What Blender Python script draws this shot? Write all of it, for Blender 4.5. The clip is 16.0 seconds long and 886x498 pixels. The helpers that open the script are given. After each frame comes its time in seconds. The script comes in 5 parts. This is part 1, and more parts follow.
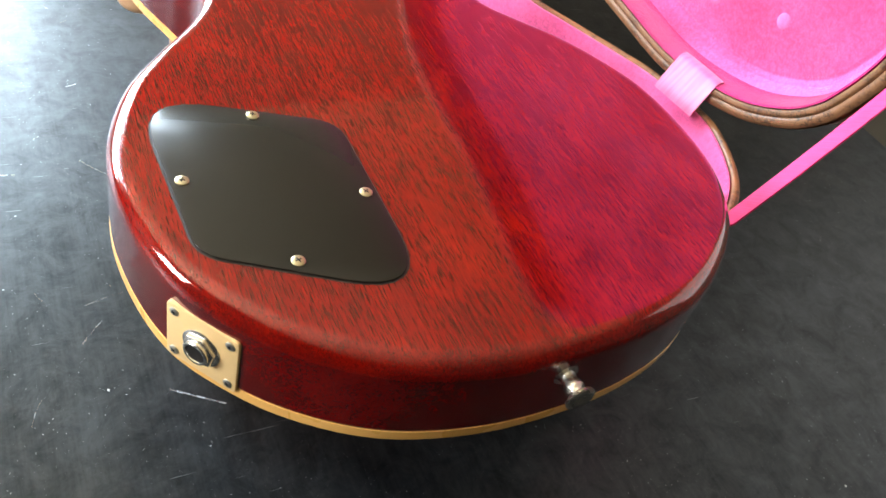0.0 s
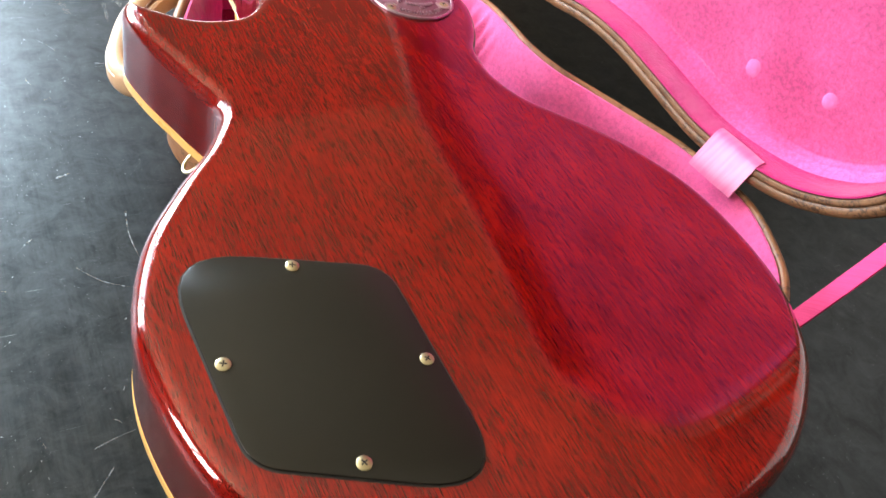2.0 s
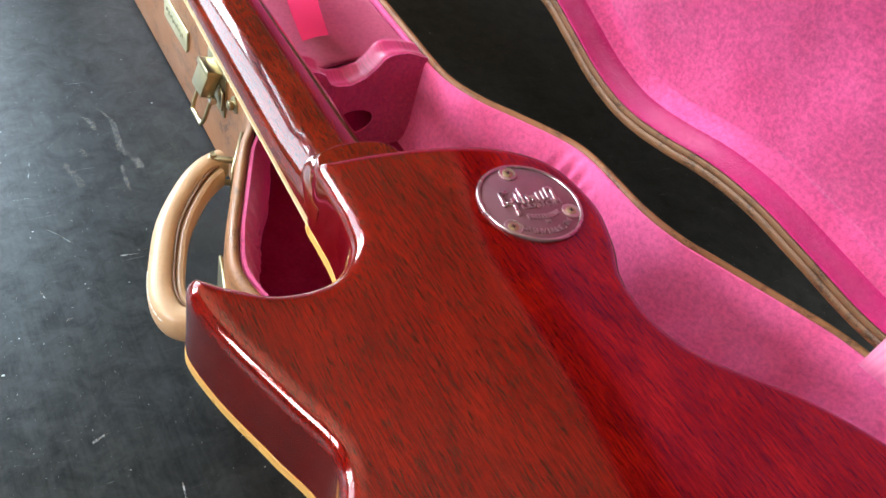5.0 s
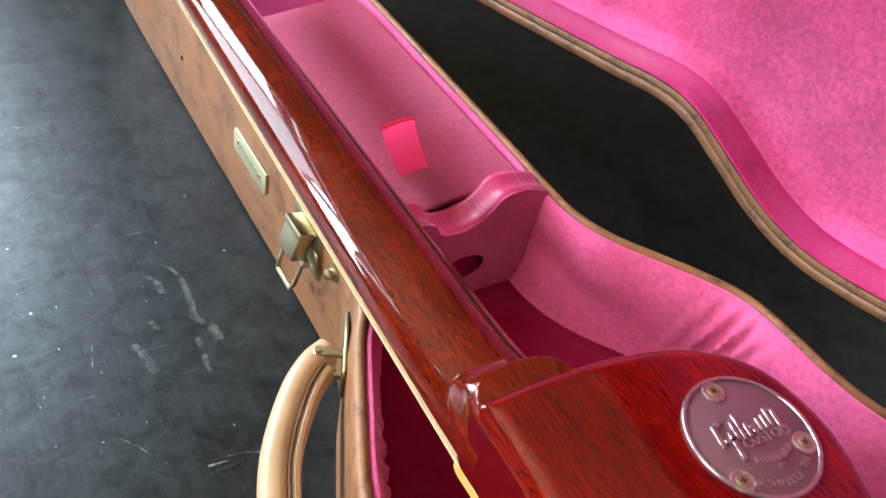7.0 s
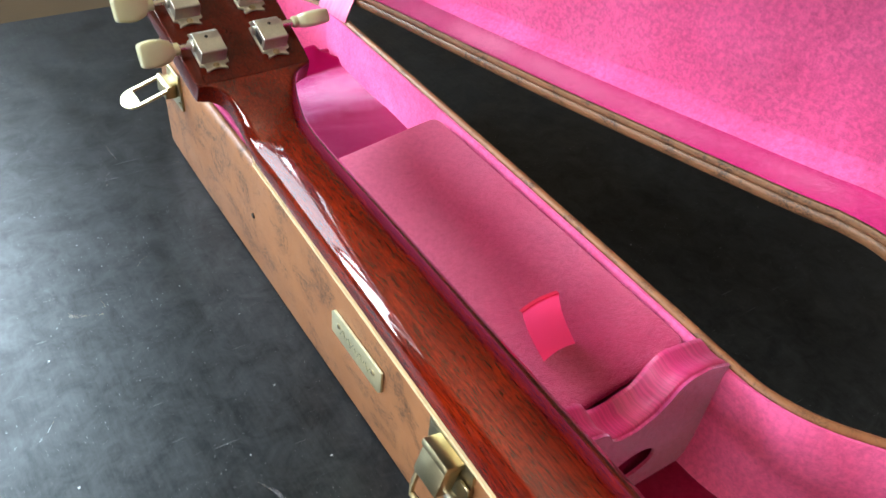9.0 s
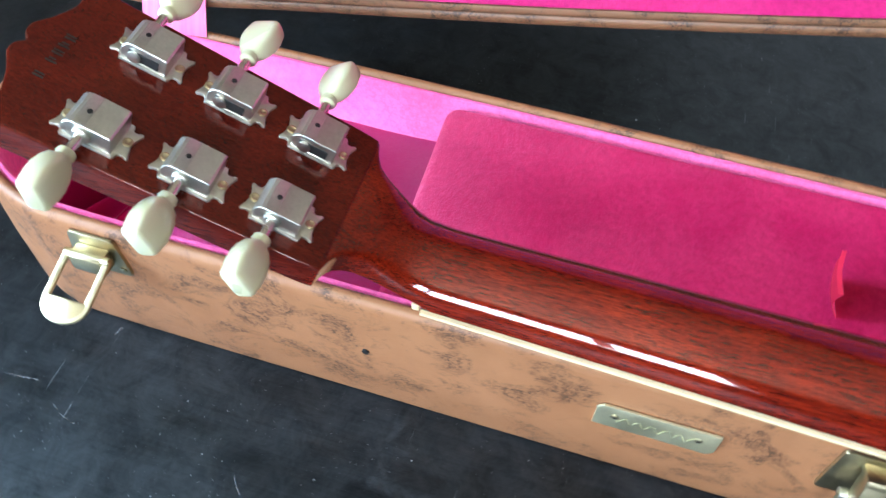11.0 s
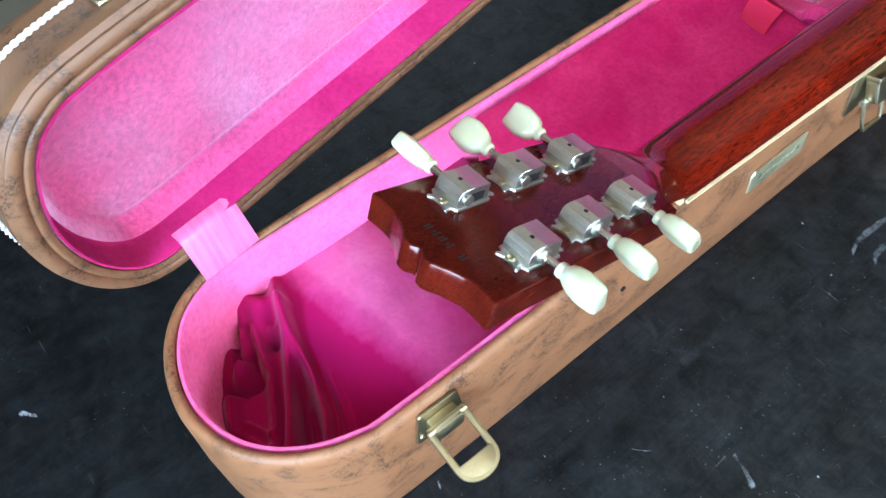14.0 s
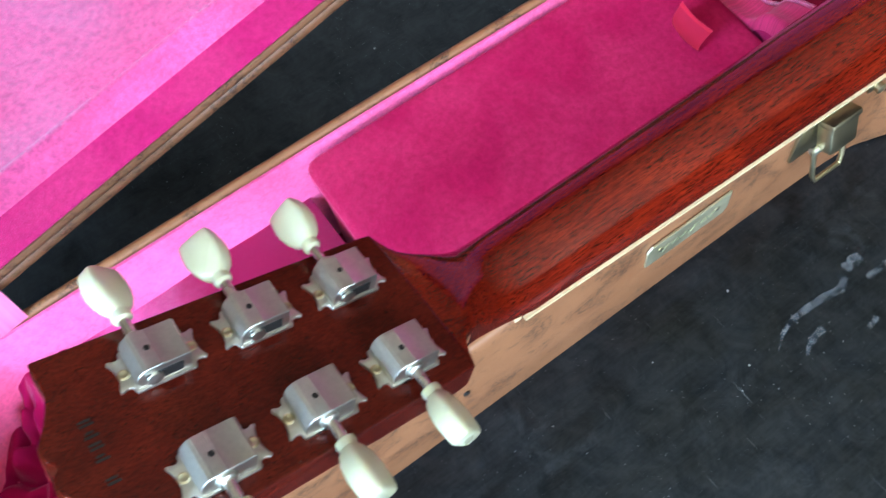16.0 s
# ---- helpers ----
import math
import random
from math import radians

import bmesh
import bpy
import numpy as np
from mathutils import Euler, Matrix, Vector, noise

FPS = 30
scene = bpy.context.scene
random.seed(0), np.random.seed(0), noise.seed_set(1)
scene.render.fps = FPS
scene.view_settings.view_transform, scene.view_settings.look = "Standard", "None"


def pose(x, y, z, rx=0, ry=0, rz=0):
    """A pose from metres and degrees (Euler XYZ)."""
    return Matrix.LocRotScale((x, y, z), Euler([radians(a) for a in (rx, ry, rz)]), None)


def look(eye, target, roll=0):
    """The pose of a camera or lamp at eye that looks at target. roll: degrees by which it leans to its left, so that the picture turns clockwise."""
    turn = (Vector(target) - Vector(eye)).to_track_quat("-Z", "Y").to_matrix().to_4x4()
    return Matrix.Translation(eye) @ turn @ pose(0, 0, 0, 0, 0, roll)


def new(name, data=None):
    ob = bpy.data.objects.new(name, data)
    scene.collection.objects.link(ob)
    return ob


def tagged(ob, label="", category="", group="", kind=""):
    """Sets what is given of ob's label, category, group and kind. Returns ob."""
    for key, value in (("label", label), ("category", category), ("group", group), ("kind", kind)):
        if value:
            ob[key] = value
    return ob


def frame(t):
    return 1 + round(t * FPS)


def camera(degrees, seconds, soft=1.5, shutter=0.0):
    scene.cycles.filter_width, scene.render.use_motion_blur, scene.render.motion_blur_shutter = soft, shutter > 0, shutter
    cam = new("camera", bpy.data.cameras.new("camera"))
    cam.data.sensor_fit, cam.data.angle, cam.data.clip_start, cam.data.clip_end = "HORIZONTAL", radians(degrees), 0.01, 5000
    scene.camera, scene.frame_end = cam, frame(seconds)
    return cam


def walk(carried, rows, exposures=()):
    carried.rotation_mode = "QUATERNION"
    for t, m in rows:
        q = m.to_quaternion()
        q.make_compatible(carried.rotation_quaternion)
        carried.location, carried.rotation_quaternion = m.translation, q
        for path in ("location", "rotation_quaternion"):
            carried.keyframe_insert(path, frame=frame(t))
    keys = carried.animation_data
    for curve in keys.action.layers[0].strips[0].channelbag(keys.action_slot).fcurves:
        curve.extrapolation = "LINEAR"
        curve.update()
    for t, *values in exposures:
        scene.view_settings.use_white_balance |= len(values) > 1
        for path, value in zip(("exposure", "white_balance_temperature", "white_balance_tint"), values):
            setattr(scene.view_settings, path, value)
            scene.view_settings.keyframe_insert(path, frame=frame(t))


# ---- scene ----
cam = camera(57.6, 16.0, 1.5, 0.3)
PATH = [
    (0, (-0.18756, -0.12881, 0.39133), (0.03430, 0.16170, 0.05018), 18.385),
    (0.5, (-0.19210, -0.10787, 0.39723), (0.03340, 0.17910, 0.05547), 18.597),
    (1, (-0.19570, -0.08636, 0.40107), (0.03447, 0.19784, 0.06011), 18.879),
    (1.5, (-0.19719, -0.06305, 0.40410), (0.03732, 0.21826, 0.06371), 19.136),
    (2, (-0.19449, -0.03749, 0.40504), (0.04370, 0.24104, 0.06492), 19.329),
    (2.5, (-0.19507, -0.00660, 0.40754), (0.04592, 0.26895, 0.06696), 19.550),
    (3, (-0.19824, 0.02279, 0.41229), (0.04565, 0.29591, 0.07182), 19.661),
    (3.5, (-0.19732, 0.05808, 0.41591), (0.04855, 0.32904, 0.07513), 19.612),
    (6, (-0.17744, 0.23738, 0.41721), (0.06436, 0.50928, 0.07428), 15.975),
    (6.5, (-0.17609, 0.27707, 0.40912), (0.06262, 0.55507, 0.06892), 14.653),
    (7, (-0.17472, 0.31307, 0.40701), (0.06198, 0.59671, 0.07009), 13.412),
    (7.5, (-0.17611, 0.34372, 0.40378), (0.05994, 0.63488, 0.07286), 12.167),
    (8, (-0.17419, 0.37914, 0.40074), (0.05826, 0.67796, 0.07413), 10.634),
    (8.5, (-0.17004, 0.42105, 0.40243), (0.05705, 0.72527, 0.07704), 8.519),
    (9, (-0.16489, 0.45982, 0.40336), (0.06619, 0.76135, 0.07828), 6.582),
    (11.5, (-0.20347, 0.87272, 0.41950), (0.08497, 0.87528, 0.01110), 3.037),
    (12, (-0.20330, 0.94937, 0.44065), (0.07658, 0.88156, 0.03191), 2.134),
    (12.5, (-0.19509, 1.01451, 0.46384), (0.06669, 0.89647, 0.05453), -1.097),
    (13, (-0.19215, 1.06481, 0.47472), (0.05978, 0.92190, 0.06716), -3.960),
    (13.5, (-0.18653, 1.09571, 0.47982), (0.06407, 0.93794, 0.07694), -6.222),
    (14, (-0.17678, 1.11253, 0.47527), (0.07296, 0.94805, 0.07454), -7.025),
    (14.5, (-0.16021, 1.09855, 0.47107), (0.08115, 0.93997, 0.06291), -7.481),
    (15, (-0.14423, 1.05519, 0.45540), (0.08719, 0.91303, 0.03560), -8.328),
    (15.5, (-0.13254, 0.99161, 0.44561), (0.09147, 0.87162, 0.01501), -10.078),
    (16, (-0.13624, 0.92394, 0.44392), (0.08646, 0.82674, 0.00694), -13.081),
]
# white balance and exposure of the phone along the walk
EXPO = [(0, 0.93, 6500, 10), (2.5, 0.41, 6500, 10), (3.5, 0.23, 6500, 10), (6.0, 0.02, 6500, 10), (9.0, -0.06, 6500, 10), (11.5, 0.28, 5200, 5), (13.5, 0.12, 5200, 5), (16, 0.04, 5200, 5)]
walk(cam, [(t, look(eye, target, roll)) for t, eye, target, roll in PATH], EXPO)

# ---------------------------------------------------------------- world and light
world = bpy.data.worlds.new("sky")
scene.world = world
world.use_nodes = True
wn = world.node_tree
sky = wn.nodes.new("ShaderNodeTexSky")
sky.sky_type, sky.sun_disc = "NISHITA", False
sky.sun_elevation, sky.sun_rotation = radians(40), radians(-60)
wn.nodes["Background"].inputs[1].default_value = 0.1
wn.links.new(sky.outputs[0], wn.nodes["Background"].inputs[0])


def window_light(name, m, sx, sy, watts, colour):
    lamp = bpy.data.lights.new(name, "AREA")
    lamp.shape, lamp.size, lamp.size_y, lamp.energy, lamp.color = "RECTANGLE", sx, sy, watts, colour
    ob = new(name, lamp)
    ob.matrix_world = m
    return ob


# the north window: middle lamp dimmed, side lamps bright, for the neck's two streaks
for x, wide, watts in ((-1.64, 0.48, 64), (-1.01, 0.72, 24), (-0.38, 0.48, 64)):
    window_light("window_daylight_north", look((x, 2.12, 0.9), (x, 0, 1.6)), wide, 1.2, watts, (0.72, 0.88, 1.0))
window_light("window_daylight_west", look((-2.52, 0.6, 1.2), (0, 0.6, 1.8)), 1.0, 0.9, 92, (0.98, 0.985, 1.0))
# an added warm fill lamp for the table's east side; no window is seen there
window_light("added_fill_east", look((2.12, 0.05, 1.15), (0, 0.05, 1.15)), 1.6, 1.3, 5, (1.0, 0.88, 0.66))


# ---------------------------------------------------------------- materials
class Nodes:
    def __init__(self, name):
        self.mat = bpy.data.materials.new(name)
        self.mat.use_nodes = True
        self.t = self.mat.node_tree
        self.b = self.t.nodes["Principled BSDF"]
        self.co = self.t.nodes.new("ShaderNodeTexCoord").outputs["Object"]

    def link(self, a, b):
        self.t.links.new(a, b)

    def mapping(self, scale, rot=(0, 0, 0), co=None):
        m = self.t.nodes.new("ShaderNodeMapping")
        m.inputs["Scale"].default_value = scale
        m.inputs["Rotation"].default_value = rot
        self.link(co or self.co, m.inputs["Vector"])
        return m.outputs[0]

    def noise(self, scale, detail=3, rough=0.55, co=None, distort=0.0):
        n = self.t.nodes.new("ShaderNodeTexNoise")
        n.inputs["Scale"].default_value, n.inputs["Detail"].default_value = scale, detail
        n.inputs["Roughness"].default_value, n.inputs["Distortion"].default_value = rough, distort
        self.link(co or self.co, n.inputs["Vector"])
        return n.outputs[0]

    def ramp(self, fac, *stops):
        r = self.t.nodes.new("ShaderNodeValToRGB")
        e = r.color_ramp.elements
        while len(e) < len(stops):
            e.new(0.5)
        for el, (p, c) in zip(e, stops):
            el.position = p
            el.color = (*c, 1) if isinstance(c, tuple) else (c, c, c, 1)
        self.link(fac, r.inputs[0])
        return r.outputs[0]

    def mix(self, fac, a, b, mode="MIX"):
        m = self.t.nodes.new("ShaderNodeMix")
        m.data_type, m.blend_type = "RGBA", mode
        for s, v in ((m.inputs[0], fac), (m.inputs[6], a), (m.inputs[7], b)):
            if isinstance(v, (int, float)):
                s.default_value = v
            elif isinstance(v, tuple):
                s.default_value = (*v, 1)
            else:
                self.link(v, s)
        return m.outputs[2]

    def math(self, op, a, b):
        m = self.t.nodes.new("ShaderNodeMath")
        m.operation = op
        for s, v in zip(m.inputs, (a, b)):
            if isinstance(v, (int, float)):
                s.default_value = v
            else:
                self.link(v, s)
        return m.outputs[0]

    def bump(self, height, strength, distance=0.0005, after=None):
        m = self.t.nodes.new("ShaderNodeBump")
        m.inputs["Strength"].default_value, m.inputs["Distance"].default_value = strength, distance
        self.link(height, m.inputs["Height"])
        if after:
            self.link(after, m.inputs["Normal"])
        return m.outputs[0]

    def set(self, **kw):
        for k, v in kw.items():
            s = self.b.inputs[k.replace("_", " ")]
            if isinstance(v, tuple):
                s.default_value = (*v, 1) if len(v) == 3 and s.type == "RGBA" else v
            elif isinstance(v, (int, float)):
                s.default_value = v
            else:
                self.link(v, s)
        return self.mat


def make_mahogany(name, dark, mid, light, coat=1.0, pore=0.53, fine=(2900, 130), haze=0.0, glint=0.12):
    """Ribbon-figured mahogany: long open pores filled dark, fine streaks between, a clear lacquer that sinks a little into the pores."""
    n = Nodes(name)
    figure = n.noise(1.0, 5, 0.66, n.mapping((34, 20, 34)), 1.0)
    streak = n.noise(1.0, 3, 0.65, n.mapping((900, 34, 900)))
    pores = n.noise(1.0, 1.2, 0.5, n.mapping((fine[0], fine[1], fine[0]), (0, 0, 0.03)))
    hairs = n.noise(1.0, 1.5, 0.5, n.mapping((fine[0] * 1.9, fine[1] * 1.5, fine[0] * 1.9), (0, 0, -0.02)))
    thick = n.noise(1.0, 2, 0.6, n.mapping((60, 24, 60)))
    base = n.ramp(figure, (0.32, dark), (0.5, mid), (0.70, light))
    base = n.mix(0.43, base, n.ramp(streak, (0.34, dark), (0.62, light)))
    lines = n.math("MAXIMUM", n.ramp(pores, (pore, 0.0), (pore + 0.08, 0.8)), n.ramp(hairs, (pore + 0.02, 0.0), (pore + 0.08, 0.45)))
    gate = n.math("MULTIPLY", lines, n.ramp(thick, (0.3, 0.55), (0.58, 1.0)))
    base = n.mix(gate, base, tuple(c * 0.12 for c in dark))
    swirl = n.noise(90, 3)
    return n.set(Base_Color=base, Roughness=0.13, Coat_Weight=coat, Coat_Roughness=n.ramp(swirl, (0.3, 0.012 + haze), (0.8, 0.035 + haze)), Coat_IOR=1.55,
                 Coat_Normal=n.bump(pores, 0.022, 0.0002), Specular_IOR_Level=glint, Specular_Tint=(1.0, 0.10, 0.045), Normal=n.bump(pores, 0.10, 0.0003))


mahogany = make_mahogany("cherry_mahogany", (0.075, 0.0004, 0.0004), (0.165, 0.0016, 0.0007), (0.290, 0.0072, 0.0014), glint=0.4)
neck_wood = make_mahogany("neck_mahogany", (0.055, 0.0020, 0.0009), (0.138, 0.0068, 0.0016), (0.245, 0.0175, 0.0032), 1.0, 0.535, (2800, 170))
# side grain; the sides' dark reflections are put into this darker stain
side_wood = make_mahogany("shaded_side_grain", (0.055, 0.0006, 0.0010), (0.105, 0.0012, 0.0014), (0.155, 0.0028, 0.0020), 1.0, 0.62)
head_wood = make_mahogany("headstock_mahogany", (0.036, 0.0022, 0.0012), (0.078, 0.0056, 0.0026), (0.115, 0.012, 0.0045), 0.5, 0.585, (2600, 60), 0.08)


def make_plush(name, colour, lean=(0, 0, 0), ruffle=0.5, patches=30, dark=0.45, brush_shade=None, tint=(1.0, 0.60, 0.86), shade_y=None):
    """Velvet: deep dye below, a pale sheen off the pile's tips, the pile leaning and ruffled in patches."""
    n = Nodes(name)
    fine = n.noise(1500, 2)
    patch = n.noise(patches, 3, 0.6, None, 0.6)
    mottled = n.noise(300, 5, 0.75)
    base = n.mix(n.ramp(patch, (0.35, 0.0), (0.68, 0.7)), colour, tuple(min(1, c * 1.25 + 0.02) for c in colour))
    base = n.mix(n.ramp(mottled, (0.38, 0.0), (0.70, dark)), base, tuple(c * 0.45 for c in colour))
    geo = n.t.nodes.new("ShaderNodeNewGeometry").outputs["Normal"]
    wild = n.t.nodes.new("ShaderNodeTexNoise")
    wild.inputs["Scale"].default_value, wild.inputs["Detail"].default_value = patches * 0.8, 4
    n.link(n.co, wild.inputs["Vector"])

    def vec(op, a, b):
        m = n.t.nodes.new("ShaderNodeVectorMath")
        m.operation = op
        for s, v in zip(m.inputs, (a, b)):
            if isinstance(v, tuple):
                s.default_value = v
            elif v is not None:
                n.link(v, s)
        return m.outputs[0]

    off = vec("MULTIPLY", vec("SUBTRACT", wild.outputs["Color"], (0.5, 0.5, 0.5)), (ruffle * 2,) * 3)
    way = tuple(lean)
    if brush_shade:
        # past a soft ragged line a*x + b*y = c the pile turns and shade is painted
        a, b, c, soft = brush_shade
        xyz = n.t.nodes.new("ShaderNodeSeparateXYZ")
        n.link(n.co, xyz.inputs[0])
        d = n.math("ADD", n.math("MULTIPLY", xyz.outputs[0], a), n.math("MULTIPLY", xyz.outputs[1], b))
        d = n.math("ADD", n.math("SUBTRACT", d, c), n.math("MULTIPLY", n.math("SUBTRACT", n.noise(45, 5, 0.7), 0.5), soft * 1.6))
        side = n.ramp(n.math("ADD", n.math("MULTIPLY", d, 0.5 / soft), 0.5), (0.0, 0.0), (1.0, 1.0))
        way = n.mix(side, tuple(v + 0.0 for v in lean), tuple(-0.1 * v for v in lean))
        # shade of the deep folds put into a darker base and less sheen
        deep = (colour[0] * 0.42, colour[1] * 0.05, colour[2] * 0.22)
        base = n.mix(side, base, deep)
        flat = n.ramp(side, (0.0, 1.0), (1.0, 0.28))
        if shade_y:
            # shade put into the pad's base and sheen short of this y
            near = n.math("ADD", n.math("MULTIPLY", n.math("SUBTRACT", xyz.outputs[1], shade_y), 22.0), n.math("MULTIPLY", n.noise(60, 4, 0.7), 0.6))
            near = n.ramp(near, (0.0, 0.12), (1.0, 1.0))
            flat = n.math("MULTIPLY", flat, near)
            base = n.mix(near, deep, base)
    nap = vec("NORMALIZE", vec("ADD", geo, vec("ADD", off, way)), None)
    sheen = n.ramp(mottled, (0.38, 1.0), (0.70, 1.0 - 0.4 * dark))
    if brush_shade:
        sheen = n.math("MULTIPLY", sheen, flat)
    return n.set(Base_Color=base, Roughness=0.95, Specular_IOR_Level=0.05, Sheen_Weight=sheen, Sheen_Roughness=0.34,
                 Sheen_Tint=tint, Normal=n.bump(n.math("ADD", fine, mottled), 0.35, 0.0008, nap))


plush = make_plush("pink_plush", (0.92, 0.140, 0.36), (0.0, 0.0, 0.35), 0.4, 24, 0.5, None, (1.0, 0.58, 0.78))
plush_lid = make_plush("pink_plush_lid", (0.86, 0.115, 0.33), (0.0, -0.16, -0.48), 0.36, 20, 0.66, None, (1.0, 0.70, 1.0))
# looks deep from the north, pale from the south: put into base and lean
plush_top = make_plush("pink_plush_top", (0.46, 0.007, 0.075), (0.05, 1.3, 0.0), 0.3, 22, 0.5, None, (1.0, 0.34, 0.56))
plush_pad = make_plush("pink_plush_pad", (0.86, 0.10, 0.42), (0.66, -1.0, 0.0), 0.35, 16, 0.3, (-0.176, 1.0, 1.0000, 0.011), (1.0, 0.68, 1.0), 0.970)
# the lid wall's shading is put into a darker pink than the lining
plush_wall_shade = make_plush("pink_plush_wall_shade", (0.42, 0.012, 0.11), (-0.1, 0.8, 0.15), 0.35, 22, 0.5, None, (1.0, 0.46, 0.70))
plush_pale = make_plush("pink_plush_pressed", (0.86, 0.145, 0.36), (0.0, 0.0, 0.1), 0.4, 40, 0.4, None, (1.0, 0.72, 0.95))
# floor and box sides: the same plush, recess shade put into the dye
plush_recess_shade = make_plush("pink_plush_recess_shade", (0.28, 0.004, 0.048), (0.0, 0.0, 0.0), 0.25, 24, 0.4, None, (1.0, 0.22, 0.45))


def make_ribbon(name, lo, hi, line, sheen, rough=0.34, weave=(1500, 30, 30)):
    n = Nodes(name)
    rib = n.noise(1.0, 1, 0.5, n.mapping(weave))
    base = n.mix(n.noise(60, 3), lo, hi)
    base = n.mix(n.ramp(rib, (0.42, 0.0), (0.6, 0.5)), base, line)
    return n.set(Base_Color=base, Roughness=rough, Sheen_Weight=sheen, Sheen_Tint=(1.0, 0.7, 0.85), Normal=n.bump(rib, 0.35, 0.0004))


ribbon = make_ribbon("magenta_satin_ribbon", (0.56, 0.022, 0.14), (0.72, 0.06, 0.22), (0.36, 0.010, 0.08), 0.2)
ribbon_hot = make_ribbon("hot_pink_ribbon", (0.62, 0.020, 0.13), (0.70, 0.032, 0.17), (0.56, 0.016, 0.11), 0.0, 0.75)
ribbon_pale = make_ribbon("pale_pink_satin_tape", (0.72, 0.12, 0.30), (0.84, 0.22, 0.42), (0.58, 0.07, 0.22), 0.5, 0.34, (20, 260, 20))


def make_tab():
    n = Nodes("translucent_pink_tape")
    n.set(Base_Color=(1.0, 0.055, 0.16), Roughness=0.5)
    tr = n.t.nodes.new("ShaderNodeBsdfTranslucent")
    tr.inputs[0].default_value = (1.0, 0.07, 0.20, 1)
    mx = n.t.nodes.new("ShaderNodeMixShader")
    mx.inputs[0].default_value = 0.7
    n.link(n.b.outputs[0], mx.inputs[1])
    n.link(tr.outputs[0], mx.inputs[2])
    n.link(mx.outputs[0], n.t.nodes["Material Output"].inputs[0])
    return n.mat


tab_tape = make_tab()


def make_vinyl():
    n = Nodes("brown_case_vinyl")
    smoke = n.noise(1.0, 5, 0.68, n.mapping((46, 40, 60)), 0.8)
    grain = n.noise(1.0, 3, 0.6, n.mapping((520, 330, 520)), 1.4)
    cloud = n.noise(12, 4, 0.6)
    base = n.mix(n.noise(50, 4), (0.245, 0.102, 0.041), (0.365, 0.166, 0.071))
    gate = n.math("MULTIPLY", n.ramp(smoke, (0.48, 0.0), (0.63, 1.0)), n.ramp(grain, (0.44, 0.12), (0.54, 1.0)))
    base = n.mix(n.math("MULTIPLY", gate, 0.75), base, (0.026, 0.016, 0.012))
    fine = n.noise(1400, 3)
    return n.set(Base_Color=base, Roughness=n.ramp(cloud, (0.3, 0.38), (0.7, 0.55)), Specular_IOR_Level=0.45, Normal=n.bump(fine, 0.22, 0.0004, n.bump(smoke, 0.12, 0.0006)))


vinyl = make_vinyl()


def make_rim():
    n = Nodes("worn_tan_rim")
    blot = n.noise(1.0, 3, 0.6, n.mapping((480, 300, 480)), 1.4)
    patch = n.noise(1.0, 4, 0.65, n.mapping((50, 40, 50)), 0.8)
    base = n.mix(n.noise(45, 3), (0.16, 0.075, 0.034), (0.25, 0.120, 0.055))
    base = n.mix(n.math("MULTIPLY", n.ramp(patch, (0.46, 0.0), (0.60, 0.85)), n.ramp(blot, (0.46, 0.1), (0.56, 1.0))), base, (0.03, 0.017, 0.011))
    return n.set(Base_Color=base, Roughness=0.45, Normal=n.bump(blot, 0.25, 0.0005))


rim_vinyl = make_rim()


